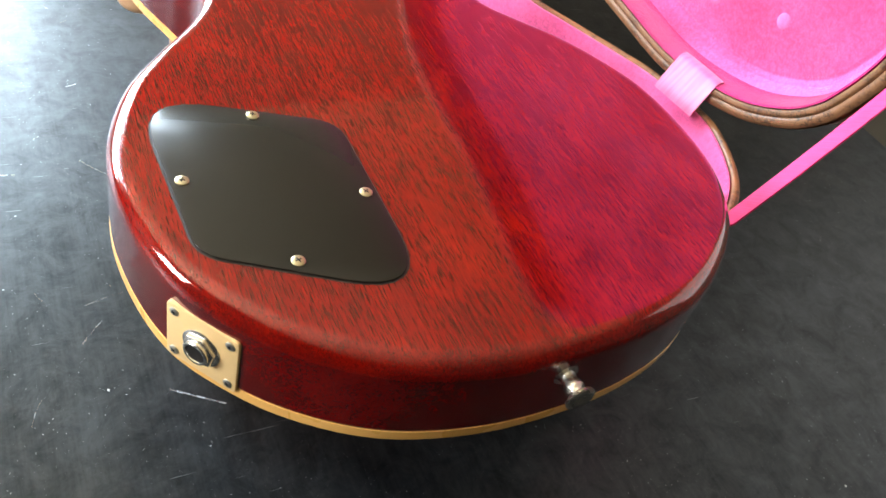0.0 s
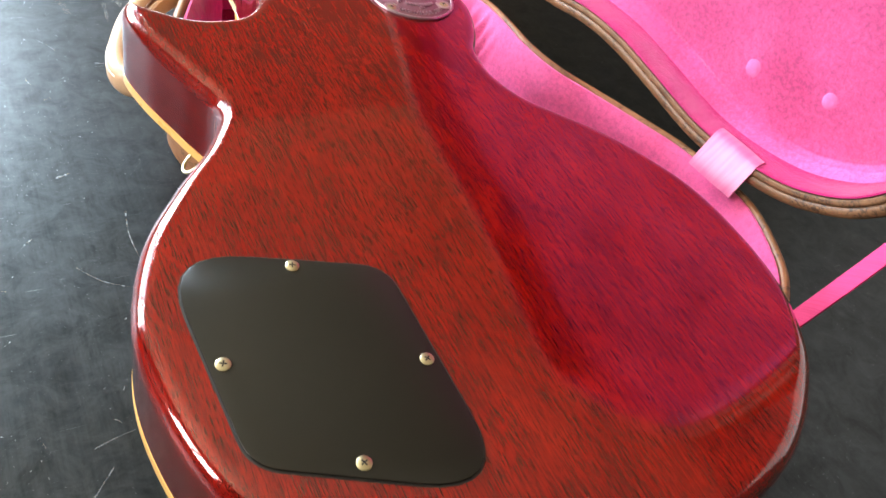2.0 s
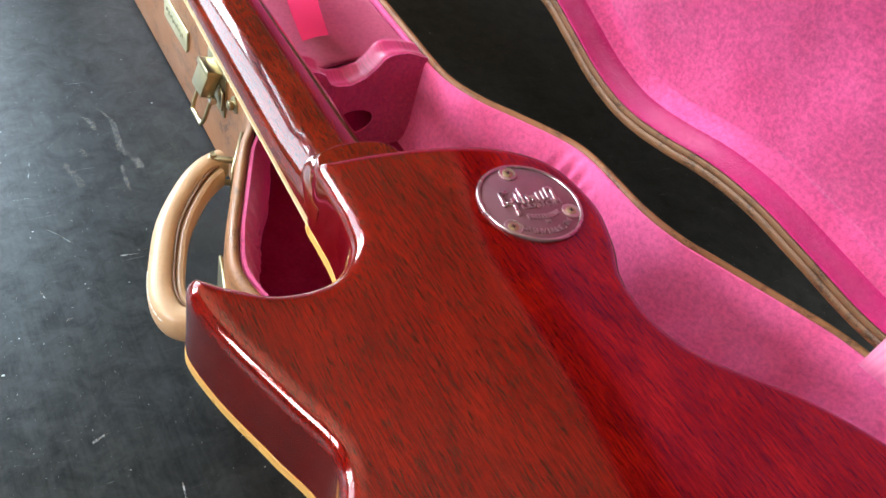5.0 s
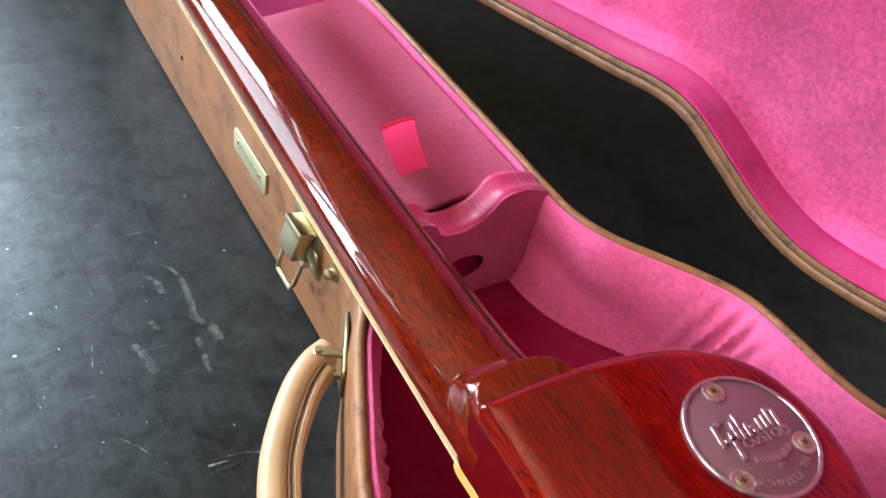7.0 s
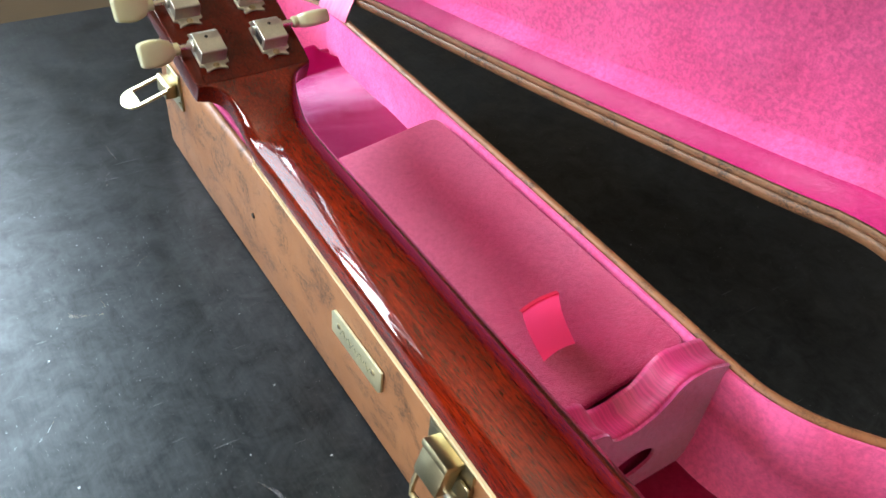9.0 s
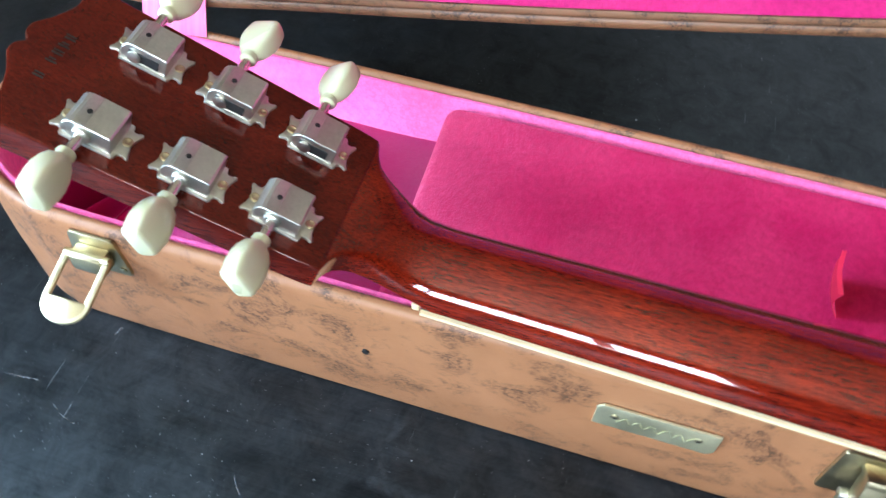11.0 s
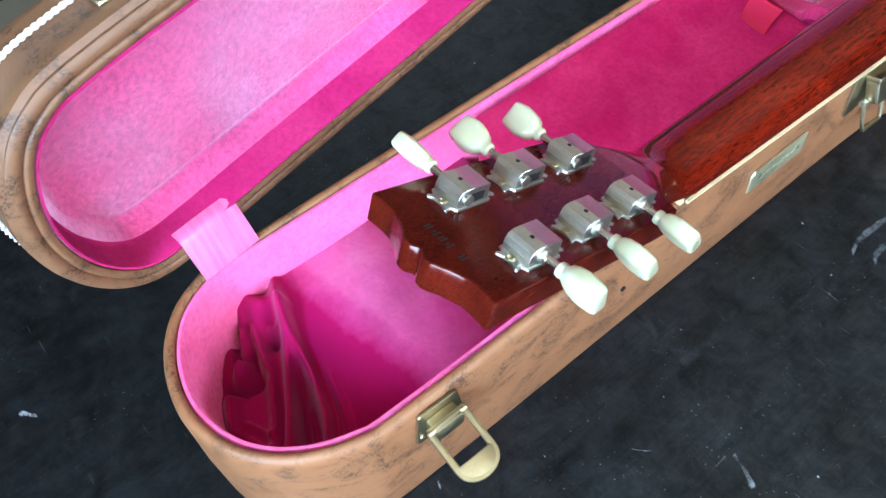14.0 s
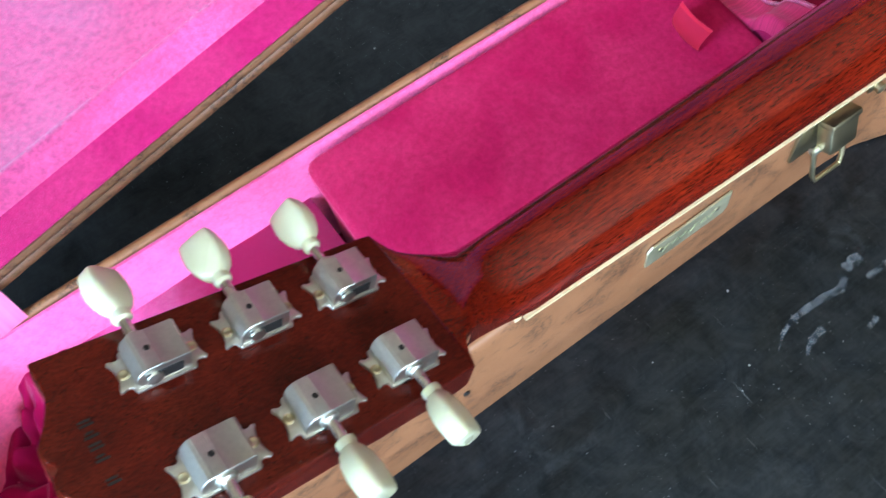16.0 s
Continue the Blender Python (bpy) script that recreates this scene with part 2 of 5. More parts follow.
def make_table():
    """Black stain rubbed thin: brush marks, cloudy wipe smears, chalky blotches, dust and hair scratches."""
    n = Nodes("black_stained_tabletop")
    brush = n.noise(1.0, 5, 0.7, n.mapping((420, 16, 20), (0, 0, 0.2)))
    brush2 = n.noise(1.0, 4, 0.7, n.mapping((18, 300, 20), (0, 0, 0.12)))
    smear = n.noise(26, 8, 0.78, None, 0.3)
    wipe = n.noise(1.0, 5, 0.7, n.mapping((30, 9, 20), (0, 0, -0.5)), 1.2)
    blotch = n.math("MULTIPLY", n.ramp(n.noise(60, 7, 0.8, None, 0.8), (0.52, 0.0), (0.72, 1.0)), n.ramp(n.noise(11, 3, 0.6), (0.45, 0.0), (0.64, 1.0)))
    dust = n.noise(560, 3, 0.6)
    specks = n.math("MULTIPLY", n.ramp(dust, (0.69, 0.0), (0.72, 1.0)), n.ramp(n.noise(14, 3), (0.42, 0.0), (0.60, 1.0)))
    scr1 = n.noise(1.0, 2, 0.5, n.mapping((20, 560, 10), (0, 0, 1.05)), 0.4)
    scr2 = n.noise(1.0, 2, 0.5, n.mapping((17, 640, 10), (0, 0, -0.75)), 0.3)
    scr3 = n.noise(1.0, 2, 0.5, n.mapping((30, 700, 10), (0, 0, 0.25)), 0.3)
    lines = n.math("ADD", n.ramp(scr1, (0.74, 0.0), (0.77, 0.35)), n.ramp(scr2, (0.745, 0.0), (0.775, 0.35)))
    lines = n.math("ADD", lines, n.ramp(scr3, (0.74, 0.0), (0.77, 0.35)))
    lines = n.math("MULTIPLY", lines, n.ramp(n.noise(9, 3), (0.40, 0.0), (0.60, 1.0)))
    base = n.mix(n.ramp(smear, (0.42, 0.0), (0.68, 1.0)), (0.0022, 0.0025, 0.0031), (0.0095, 0.0105, 0.0122))
    base = n.mix(n.math("MULTIPLY", n.ramp(wipe, (0.50, 0.0), (0.70, 1.0)), n.ramp(brush2, (0.35, 0.2), (0.65, 1.0))), base, (0.0125, 0.0140, 0.0165))
    base = n.mix(n.math("MULTIPLY", blotch, 0.5), base, (0.050, 0.053, 0.058))
    base = n.mix(n.math("MINIMUM", n.math("ADD", specks, lines), 1.0), base, (0.40, 0.42, 0.44))
    rough = n.mix(0.5, n.ramp(smear, (0.30, 0.30), (0.70, 0.58)), n.mix(0.6, n.ramp(wipe, (0.30, 0.32), (0.70, 0.52)), n.ramp(brush, (0.3, 0.24), (0.7, 0.56))))
    gloss = n.mix(0.5, n.ramp(n.noise(48, 7, 0.75, None, 0.6), (0.36, 0.12), (0.64, 0.72)), n.ramp(brush, (0.3, 0.3), (0.7, 0.6)))
    return n.set(Base_Color=base, Roughness=rough, Specular_IOR_Level=gloss, Specular_Tint=(0.86, 0.95, 1.0), Normal=n.bump(n.math("ADD", brush, brush2), 0.14, 0.0004))


table_black = make_table()


def plain(name, colour, rough, metal=0.0, bump=0.0, scale=300, vary=0.12, **kw):
    n = Nodes(name)
    a = n.noise(scale, 4)
    b = n.noise(scale * 0.12, 3)
    col = n.mix(n.math("MULTIPLY", a, 0.6), tuple(c * (1 + vary) for c in colour), tuple(c * (1 - 2 * vary) for c in colour))
    col = n.mix(n.ramp(b, (0.4, 0.0), (0.75, 0.5)), col, tuple(c * (1 - 1.5 * vary) for c in colour))
    n.set(Base_Color=col, Roughness=n.ramp(b, (0.3, max(0.02, rough * 0.8)), (0.75, min(1, rough * 1.25))), Metallic=metal, **kw)
    if bump:
        n.set(Normal=n.bump(a, bump, 0.0003))
    return n.mat


brass_plate = plain("pale_brass_plate", (0.82, 0.76, 0.50), 0.50, 1.0, 0.1, 500)
worn_ink = plain("worn_olive_ink", (0.30, 0.28, 0.14), 0.6)
brass = plain("aged_brass_plating", (0.54, 0.47, 0.29), 0.36, 1.0, 0.1, 500)
nickel = plain("aged_nickel", (0.64, 0.63, 0.56), 0.40, 1.0, 0.06, 700, 0.18)
chrome = plain("bright_nickel", (0.80, 0.77, 0.71), 0.25, 1.0, 0.0, 500)
dark_hole = plain("dark_recess", (0.01, 0.009, 0.008), 0.6)
cream = plain("aged_cream_plastic", (0.80, 0.56, 0.26), 0.35, 0.0, 0.0, 200, 0.05)
ivory = plain("pale_ivory_binding", (0.80, 0.62, 0.35), 0.32, 0.0, 0.0, 200, 0.05)
binding_cream = plain("amber_cream_binding", (0.84, 0.47, 0.13), 0.3, 0.0, 0.0, 200, 0.06, Coat_Weight=0.4)
key_plastic = plain("pale_green_cream_plastic", (0.60, 0.59, 0.38), 0.30, 0.0, 0.03, 160, 0.05, Subsurface_Weight=0.35, Subsurface_Radius=(0.004, 0.004, 0.002), Coat_Weight=0.3)
black_plate = Nodes("satin_black_plastic").set(Base_Color=(0.018, 0.016, 0.012), Roughness=0.24, Specular_IOR_Level=0.18)
ebony = plain("dark_fingerboard", (0.03, 0.018, 0.012), 0.45, 0.0, 0.1, 300)
pewter = plain("rose_pewter", (0.25, 0.110, 0.145), 0.40, 0.5, 0.1, 400, 0.12)
pewter_bright = plain("raised_pewter", (0.56, 0.44, 0.46), 0.28, 0.9, 0.05, 400, 0.1)
leather = plain("tan_leather", (0.58, 0.36, 0.20), 0.45, 0.0, 0.3, 420, 0.12, Coat_Weight=0.35, Coat_Roughness=0.3)
leather_edge = plain("dark_leather_edge", (0.20, 0.09, 0.04), 0.55, 0.0, 0.2, 420)
stitch = plain("white_piping_cord", (0.75, 0.72, 0.66), 0.6, 0.0, 0.3, 900)
ink = plain("black_ink_stamp", (0.012, 0.008, 0.006), 0.5)
scuff = plain("pale_scuff", (0.42, 0.44, 0.46), 0.6)
ceiling_paint = plain("cream_ceiling_paint", (0.66, 0.51, 0.33), 0.85, 0.0, 0.1, 40, 0.02)
wall_paint = plain("warm_brown_wall_paint", (0.095, 0.078, 0.058), 0.8, 0.0, 0.1, 40, 0.02)
dim_plaster = plain("dim_plaster", (0.30, 0.24, 0.17), 0.85, 0.0, 0.1, 40, 0.02)
floor_wood = plain("pale_grey_floor", (0.56, 0.55, 0.49), 0.5, 0.0, 0.1, 20, 0.1)
frame_paint = plain("white_window_paint", (0.78, 0.78, 0.76), 0.45, 0.0, 0.05, 60, 0.02)


def make_scuff(name, lo, hi, most):
    n = Nodes(name)
    n.set(Base_Color=(0.62, 0.65, 0.68), Roughness=0.7)
    tr = n.t.nodes.new("ShaderNodeBsdfTransparent")
    mx = n.t.nodes.new("ShaderNodeMixShader")
    n.link(n.ramp(n.noise(150, 6, 0.75), (lo, 0.0), (hi, most)), mx.inputs[0])
    n.link(tr.outputs[0], mx.inputs[1])
    n.link(n.b.outputs[0], mx.inputs[2])
    n.link(mx.outputs[0], n.t.nodes["Material Output"].inputs[0])
    return n.mat


scuff_soft = make_scuff("chalky_scuff", 0.42, 0.82, 0.5)
scratch_mat = make_scuff("fine_scratch", 0.36, 0.64, 0.55)


# ---------------------------------------------------------------- mesh helpers
def thing(name, loc, label, category, group="", kind=""):
    ob = new(name)
    ob.location = loc
    ob.empty_display_size = 0.02
    return tagged(ob, label, category, group, kind)


def finish(bm, name, mat, angle=38):
    bmesh.ops.recalc_face_normals(bm, faces=bm.faces)
    for f in bm.faces:
        f.smooth = True
    for e in bm.edges:
        if len(e.link_faces) == 2 and e.calc_face_angle(0) > radians(angle):
            e.smooth = False
    me = bpy.data.meshes.new(name)
    bm.to_mesh(me)
    bm.free()
    me.materials.append(mat)
    return me


def part(name, bm, mat, parent=None, label="", angle=38):
    """One mesh, its vertices in world coordinates, under a thing or a part."""
    ob = new(name, finish(bm, name, mat, angle))
    if parent:
        ob.parent = parent
        root = parent if parent.type == "EMPTY" else None
        ob.matrix_parent_inverse = Matrix.Translation(-root.location) if root else Matrix.Identity(4)
    return tagged(ob, label)


def solo(name, bm, mat, label, category, group="", kind="", angle=38):
    return tagged(new(name, finish(bm, name, mat, angle)), label, category, group, kind)


def join(bm, other, m=None):
    if m is not None:
        bmesh.ops.transform(other, matrix=m, verts=other.verts)
    me = bpy.data.meshes.new("tmp")
    other.to_mesh(me)
    other.free()
    bm.from_mesh(me)
    bpy.data.meshes.remove(me)
    return bm


def moved(bm, m):
    bmesh.ops.transform(bm, matrix=m, verts=bm.verts)
    return bm


def spline(pts, per=6, closed=True):
    out, n = [], len(pts)
    for i in range(n if closed else n - 1):
        if closed:
            p = [Vector(pts[(i + k - 1) % n]) for k in range(4)]
        else:
            p = [Vector(pts[min(max(i + k - 1, 0), n - 1)]) for k in range(4)]
        for j in range(per):
            t = j / per
            out.append(0.5 * (2 * p[1] + (p[2] - p[0]) * t + (2 * p[0] - 5 * p[1] + 4 * p[2] - p[3]) * t * t + (3 * p[1] - p[0] - 3 * p[2] + p[3]) * t ** 3))
    if not closed:
        out.append(Vector(pts[-1]))
    return out


def inset(poly, d):
    """A closed 2D outline, anticlockwise, moved inwards by d, with any loops at tight corners bridged."""
    out, n = [], len(poly)
    for i in range(n):
        a, b, c = poly[i - 1], poly[i], poly[(i + 1) % n]
        t1, t2 = (b - a).normalized(), (c - b).normalized()
        m = Vector((-t1.y - t2.y, t1.x + t2.x))
        k = max(m.length, 1e-6)
        out.append(b + m / k * d / max(0.7, k / 2))
    if abs(d) < 0.0004:
        return out
    p = np.array([(v.x, v.y) for v in poly])
    e = np.roll(p, -1, 0) - p
    q = np.array([(v.x, v.y) for v in out])
    w = q[:, None, :] - p[None]
    s = np.clip((w * e[None]).sum(2) / (e * e).sum(1)[None], 0, 1)
    far = np.sqrt(((w - s[:, :, None] * e[None]) ** 2).sum(2)).min(1)
    good = [i for i in range(n) if far[i] > abs(d) * 0.97]
    if len(good) < 3:
        return out
    for a, b in zip(good, good[1:] + [good[0] + n]):
        for i in range(a + 1, b):
            out[i % n] = out[a].lerp(out[b % n], (i - a) / (b - a))
    return out


def ring(poly, z):
    return [Vector((p.x, p.y, z)) for p in poly]


def loft(rings, cap0=True, cap1=True, closed=True):
    bm = bmesh.new()
    rows = [[bm.verts.new(p) for p in r] for r in rings]
    n = len(rows[0])
    for a, b in zip(rows, rows[1:]):
        for i in range(n if closed else n - 1):
            j = (i + 1) % n
            bm.faces.new((a[i], a[j], b[j], b[i]))
    if cap0:
        bm.faces.new(rows[0][::-1])
    if cap1:
        bm.faces.new(rows[-1])
    return bm


def rbox(sx, sy, sz, bevel=0.001, seg=2, m=None):
    bm = bmesh.new()
    bmesh.ops.create_cube(bm, size=1.0, matrix=Matrix.Diagonal((sx, sy, sz, 1)))
    if bevel:
        bmesh.ops.bevel(bm, geom=bm.edges, offset=bevel, segments=seg, affect="EDGES", profile=0.5)
    return moved(bm, m) if m is not None else bm


def lathe(profile, seg=20, m=None):
    """Turns (radius, height) pairs round z."""
    rings = [[Vector((r * math.cos(2 * math.pi * i / seg), r * math.sin(2 * math.pi * i / seg), z)) for i in range(seg)] for r, z in profile]
    bm = loft(rings)
    return moved(bm, m) if m is not None else bm


def sweep(path, shape, up=Vector((0, 0, 1)), closed=False):
    """Carries a closed 2D shape (across, up) along a path."""
    rings, n = [], len(path)
    for i in range(n):
        a = path[i - 1] if (closed or i) else path[i]
        b = path[(i + 1) % n] if (closed or i < n - 1) else path[i]
        t = (b - a).normalized()
        side = t.cross(up)
        side = side.normalized() if side.length > 1e-6 else Vector((1, 0, 0))
        top = side.cross(t)
        rings.append([path[i] + side * u + top * v for u, v in shape])
    if closed:
        rings.append(rings[0])
    bm = loft(rings, not closed, not closed)
    if closed:
        bmesh.ops.remove_doubles(bm, verts=bm.verts, dist=1e-6)
    return bm


def round_shape(w, h, seg=12, power=1.0):
    out = []
    for i in range(seg):
        a = 2 * math.pi * i / seg
        c, s = math.cos(a), math.sin(a)
        out.append((math.copysign(abs(c) ** power, c) * w / 2, math.copysign(abs(s) ** power, s) * h / 2))
    return out


def bent(poly2d, z0, z1, bevel=0.0):
    """A flat plate from a 2D outline, with its upper edge eased."""
    rings = [ring(poly2d, z0), ring(poly2d, z1 - bevel)]
    if bevel:
        rings += [ring(inset(poly2d, bevel * 0.35), z1 - bevel * 0.3), ring(inset(poly2d, bevel), z1)]
    return loft(rings)


def letters(text, size, depth, m):
    cu = bpy.data.curves.new("text", "FONT")
    cu.body, cu.size, cu.extrude, cu.align_x, cu.align_y, cu.resolution_u = text, size, depth, "CENTER", "CENTER", 3
    ob = new("text", cu)
    bpy.context.view_layer.update()
    me = bpy.data.meshes.new_from_object(ob)
    bpy.data.objects.remove(ob)
    bm = bmesh.new()
    bm.from_mesh(me)
    bpy.data.meshes.remove(me)
    return moved(bm, m)


def screw(parent, m, radius=0.0028, mat=None, label=""):
    """A domed cross-head screw with its slot cut in."""
    dome = lathe([(radius * 1.0, -0.0004), (radius, 0.0003), (radius * 0.82, 0.0006), (radius * 0.4, 0.0007), (radius * 0.05, 0.0007)], 16, m)
    s = part("screw", dome, mat or brass, parent, label)
    slot = join(rbox(radius * 0.95, radius * 0.2, 0.0006, 0), rbox(radius * 0.2, radius * 0.95, 0.0006, 0))
    part("slot", moved(slot, m @ Matrix.Translation((0, 0, 0.0005)) @ Matrix.Rotation(random.uniform(0, 1.5), 4, "Z")), dark_hole, s)
    return s


# ---------------------------------------------------------------- room and table
def build_room():
    x0, x1, y0, y1, z0, z1 = -2.4, 2.0, -5.0, 2.0, -0.75, 2.3
    w = 0.12

    def slab(name, a, b, mat, label, category):
        c, s = [(p + q) / 2 for p, q in zip(a, b)], [q - p for p, q in zip(a, b)]
        return solo(name, rbox(*s, 0, 1, Matrix.Translation(c)), mat, label, category, kind="structure")

    slab("floor", (x0 - w, y0 - w, z0 - 0.05), (x1 + w, y1 + w, z0), floor_wood, "pale grey floor of the room", "floor")
    slab("ceiling", (x0 - w, y0 - w, z1), (x1 + w, y1 + w, z1 + 0.1), ceiling_paint, "plain pale ceiling of the room", "ceiling")
    slab("wall_south", (x0 - w, y0 - w, z0), (x1 + w, y0, z1), wall_paint, "plain dull warm brown painted wall", "wall")

    # added unseen cove: keeps the ceiling's north edge out of the guitar's reflection
    arc = [(y1 - 0.75 + 0.75 * math.sin(radians(6 * k)), z1 - 0.752 + 0.75 * math.cos(radians(6 * k))) for k in range(16)]
    cove = [[Vector((x, y, z)) for y, z in arc] + [Vector((x, y1, z1)), Vector((x, y1 - 0.75, z1))] for x in (x0, x1)]
    solo("added_reflection_cove", loft(cove), ceiling_paint, "unseen pale cove added under the ceiling to smooth reflections", "ceiling", kind="structure")

    def wall_with_openings(name, along_x, at, lo, hi, holes, paint=None):
        bm = bmesh.new()
        u = lo
        for a, b, c, d in holes + [(hi, hi, z0, z0)]:
            for u0, u1, v0, v1 in ((u, a, z0, z1), (a, b, z0, c), (a, b, d, z1)):
                if u1 - u0 < 1e-6 or v1 - v0 < 1e-6:
                    continue
                if along_x:
                    box = rbox(u1 - u0, w, v1 - v0, 0, 1, Matrix.Translation(((u0 + u1) / 2, at, (v0 + v1) / 2)))
                else:
                    box = rbox(w, u1 - u0, v1 - v0, 0, 1, Matrix.Translation((at, (u0 + u1) / 2, (v0 + v1) / 2)))
                join(bm, box)
            u = b
        solo(name, bm, paint or wall_paint, "plain pale plastered wall with a window opening" if paint else "dull warm brown painted wall with a window opening", "wall", kind="structure")

    wall_with_openings("wall_north", True, y1 + w / 2, x0 - w, x1 + w, [(-1.9, -0.12, 0.3, 1.5)], dim_plaster)
    wall_with_openings("wall_west", False, x0 - w / 2, y0, y1, [(0.1, 1.1, 0.75, 1.65)])
    # the east opening only lets the added fill lamp in
    wall_with_openings("wall_east", False, x1 + w / 2, y0, y1, [(-0.75, 0.85, 0.5, 1.8)])

    def window(name, m, wide, high, posts=(0,)):
        win = thing(name, m.translation, "white painted window frame with %s panes" % ("two" if len(posts) == 1 else "three"), "window", kind="structure")
        for nm, sx, sz, px_, pz in (("frame_top", wide, 0.06, 0, high / 2 - 0.03), ("frame_bottom", wide, 0.06, 0, -high / 2 + 0.03),
                                    ("frame_side", 0.06, high - 0.12, -wide / 2 + 0.03, 0), ("frame_side", 0.06, high - 0.12, wide / 2 - 0.03, 0)) + tuple(("mullion", 0.07, high - 0.12, p, 0) for p in posts):
            part(nm, rbox(sx, 0.05, sz, 0.004, 1, m @ Matrix.Translation((px_, 0, pz))), frame_paint, win)

    # added frame round the unseen east fill lamp
    window("added_window_east", Matrix.Translation((2.05, 0.05, 1.15)) @ Matrix.Rotation(radians(90), 4, "Z"), 1.6, 1.3)
    window("window_1", Matrix.Translation((-1.01, 2.05, 0.9)), 1.78, 1.2, (-0.38, 0.38))
    window("window_2", Matrix.Translation((-2.45, 0.6, 1.2)) @ Matrix.Rotation(radians(90), 4, "Z"), 1.0, 0.9)


build_room()


def build_table():
    t = thing("table", (0, 0.5, -0.75), "black stained wooden table with scratches and scuffs", "table")
    top = [Vector(p) for p in ((-1.05, -0.75), (0.607, -0.75), (0.607, 1.345), (-1.05, 1.345))]
    part("tabletop", bent(top, -0.04, 0, 0.003), table_black, t)
    for x in (-0.98, 0.54):
        for y in (-0.68, 1.27):
            part("leg", rbox(0.06, 0.06, 0.71, 0.003, 1, Matrix.Translation((x, y, -0.395))), table_black, t)
    return t


table = build_table()


# ---------------------------------------------------------------- guitar
BODY = spline([(0.0, 0.0100), (0.046, 0.0142), (0.0895, 0.0282), (0.1285, 0.0570), (0.1480, 0.0860), (0.1570, 0.1125), (0.1600, 0.1460), (0.1570, 0.1800), (0.1450, 0.2105), (0.1280, 0.2380), (0.1085, 0.2595), (0.0950, 0.2755),
               (0.0875, 0.2935), (0.0865, 0.3100), (0.0900, 0.3280), (0.102, 0.350), (0.1105, 0.378), (0.106, 0.411), (0.086, 0.432), (0.057, 0.443), (0.015, 0.4485), (-0.0215, 0.4487), (-0.0272, 0.4470), (-0.0278, 0.430),
               (-0.0290, 0.408), (-0.0350, 0.388), (-0.052, 0.3725), (-0.077, 0.3725), (-0.096, 0.3835), (-0.108, 0.3925), (-0.1135, 0.382), (-0.108, 0.354), (-0.0965, 0.320),
               (-0.0875, 0.290), (-0.100, 0.263), (-0.122, 0.236), (-0.143, 0.205), (-0.156, 0.165), (-0.1555, 0.126), (-0.1455, 0.0875), (-0.1255, 0.0585), (-0.1025, 0.0375), (-0.0735, 0.0212), (-0.038, 0.0122)], 8)
BACK, FACE = 0.1525, 0.1015
NUT_Y, PITCH = 0.843, radians(21.8)
HEAD = Matrix.Translation((-0.0004, NUT_Y, 0.1382)) @ Matrix.Rotation(radians(1.2), 4, "Z") @ Matrix.Rotation(PITCH, 4, "X")
LIFT = 0.003
HEAD_BACK = HEAD @ Matrix.Translation((0, 0, LIFT))


def side_frame(x, y, nx, ny, z):
    """A frame on the body's side: z outwards, y up."""
    out = Vector((nx, ny, 0)).normalized()
    up = Vector((0, 0, 1))
    side = up.cross(out)
    return Matrix(((side.x, up.x, out.x, x), (side.y, up.y, out.y, y), (side.z, up.z, out.z, z), (0, 0, 0, 1)))


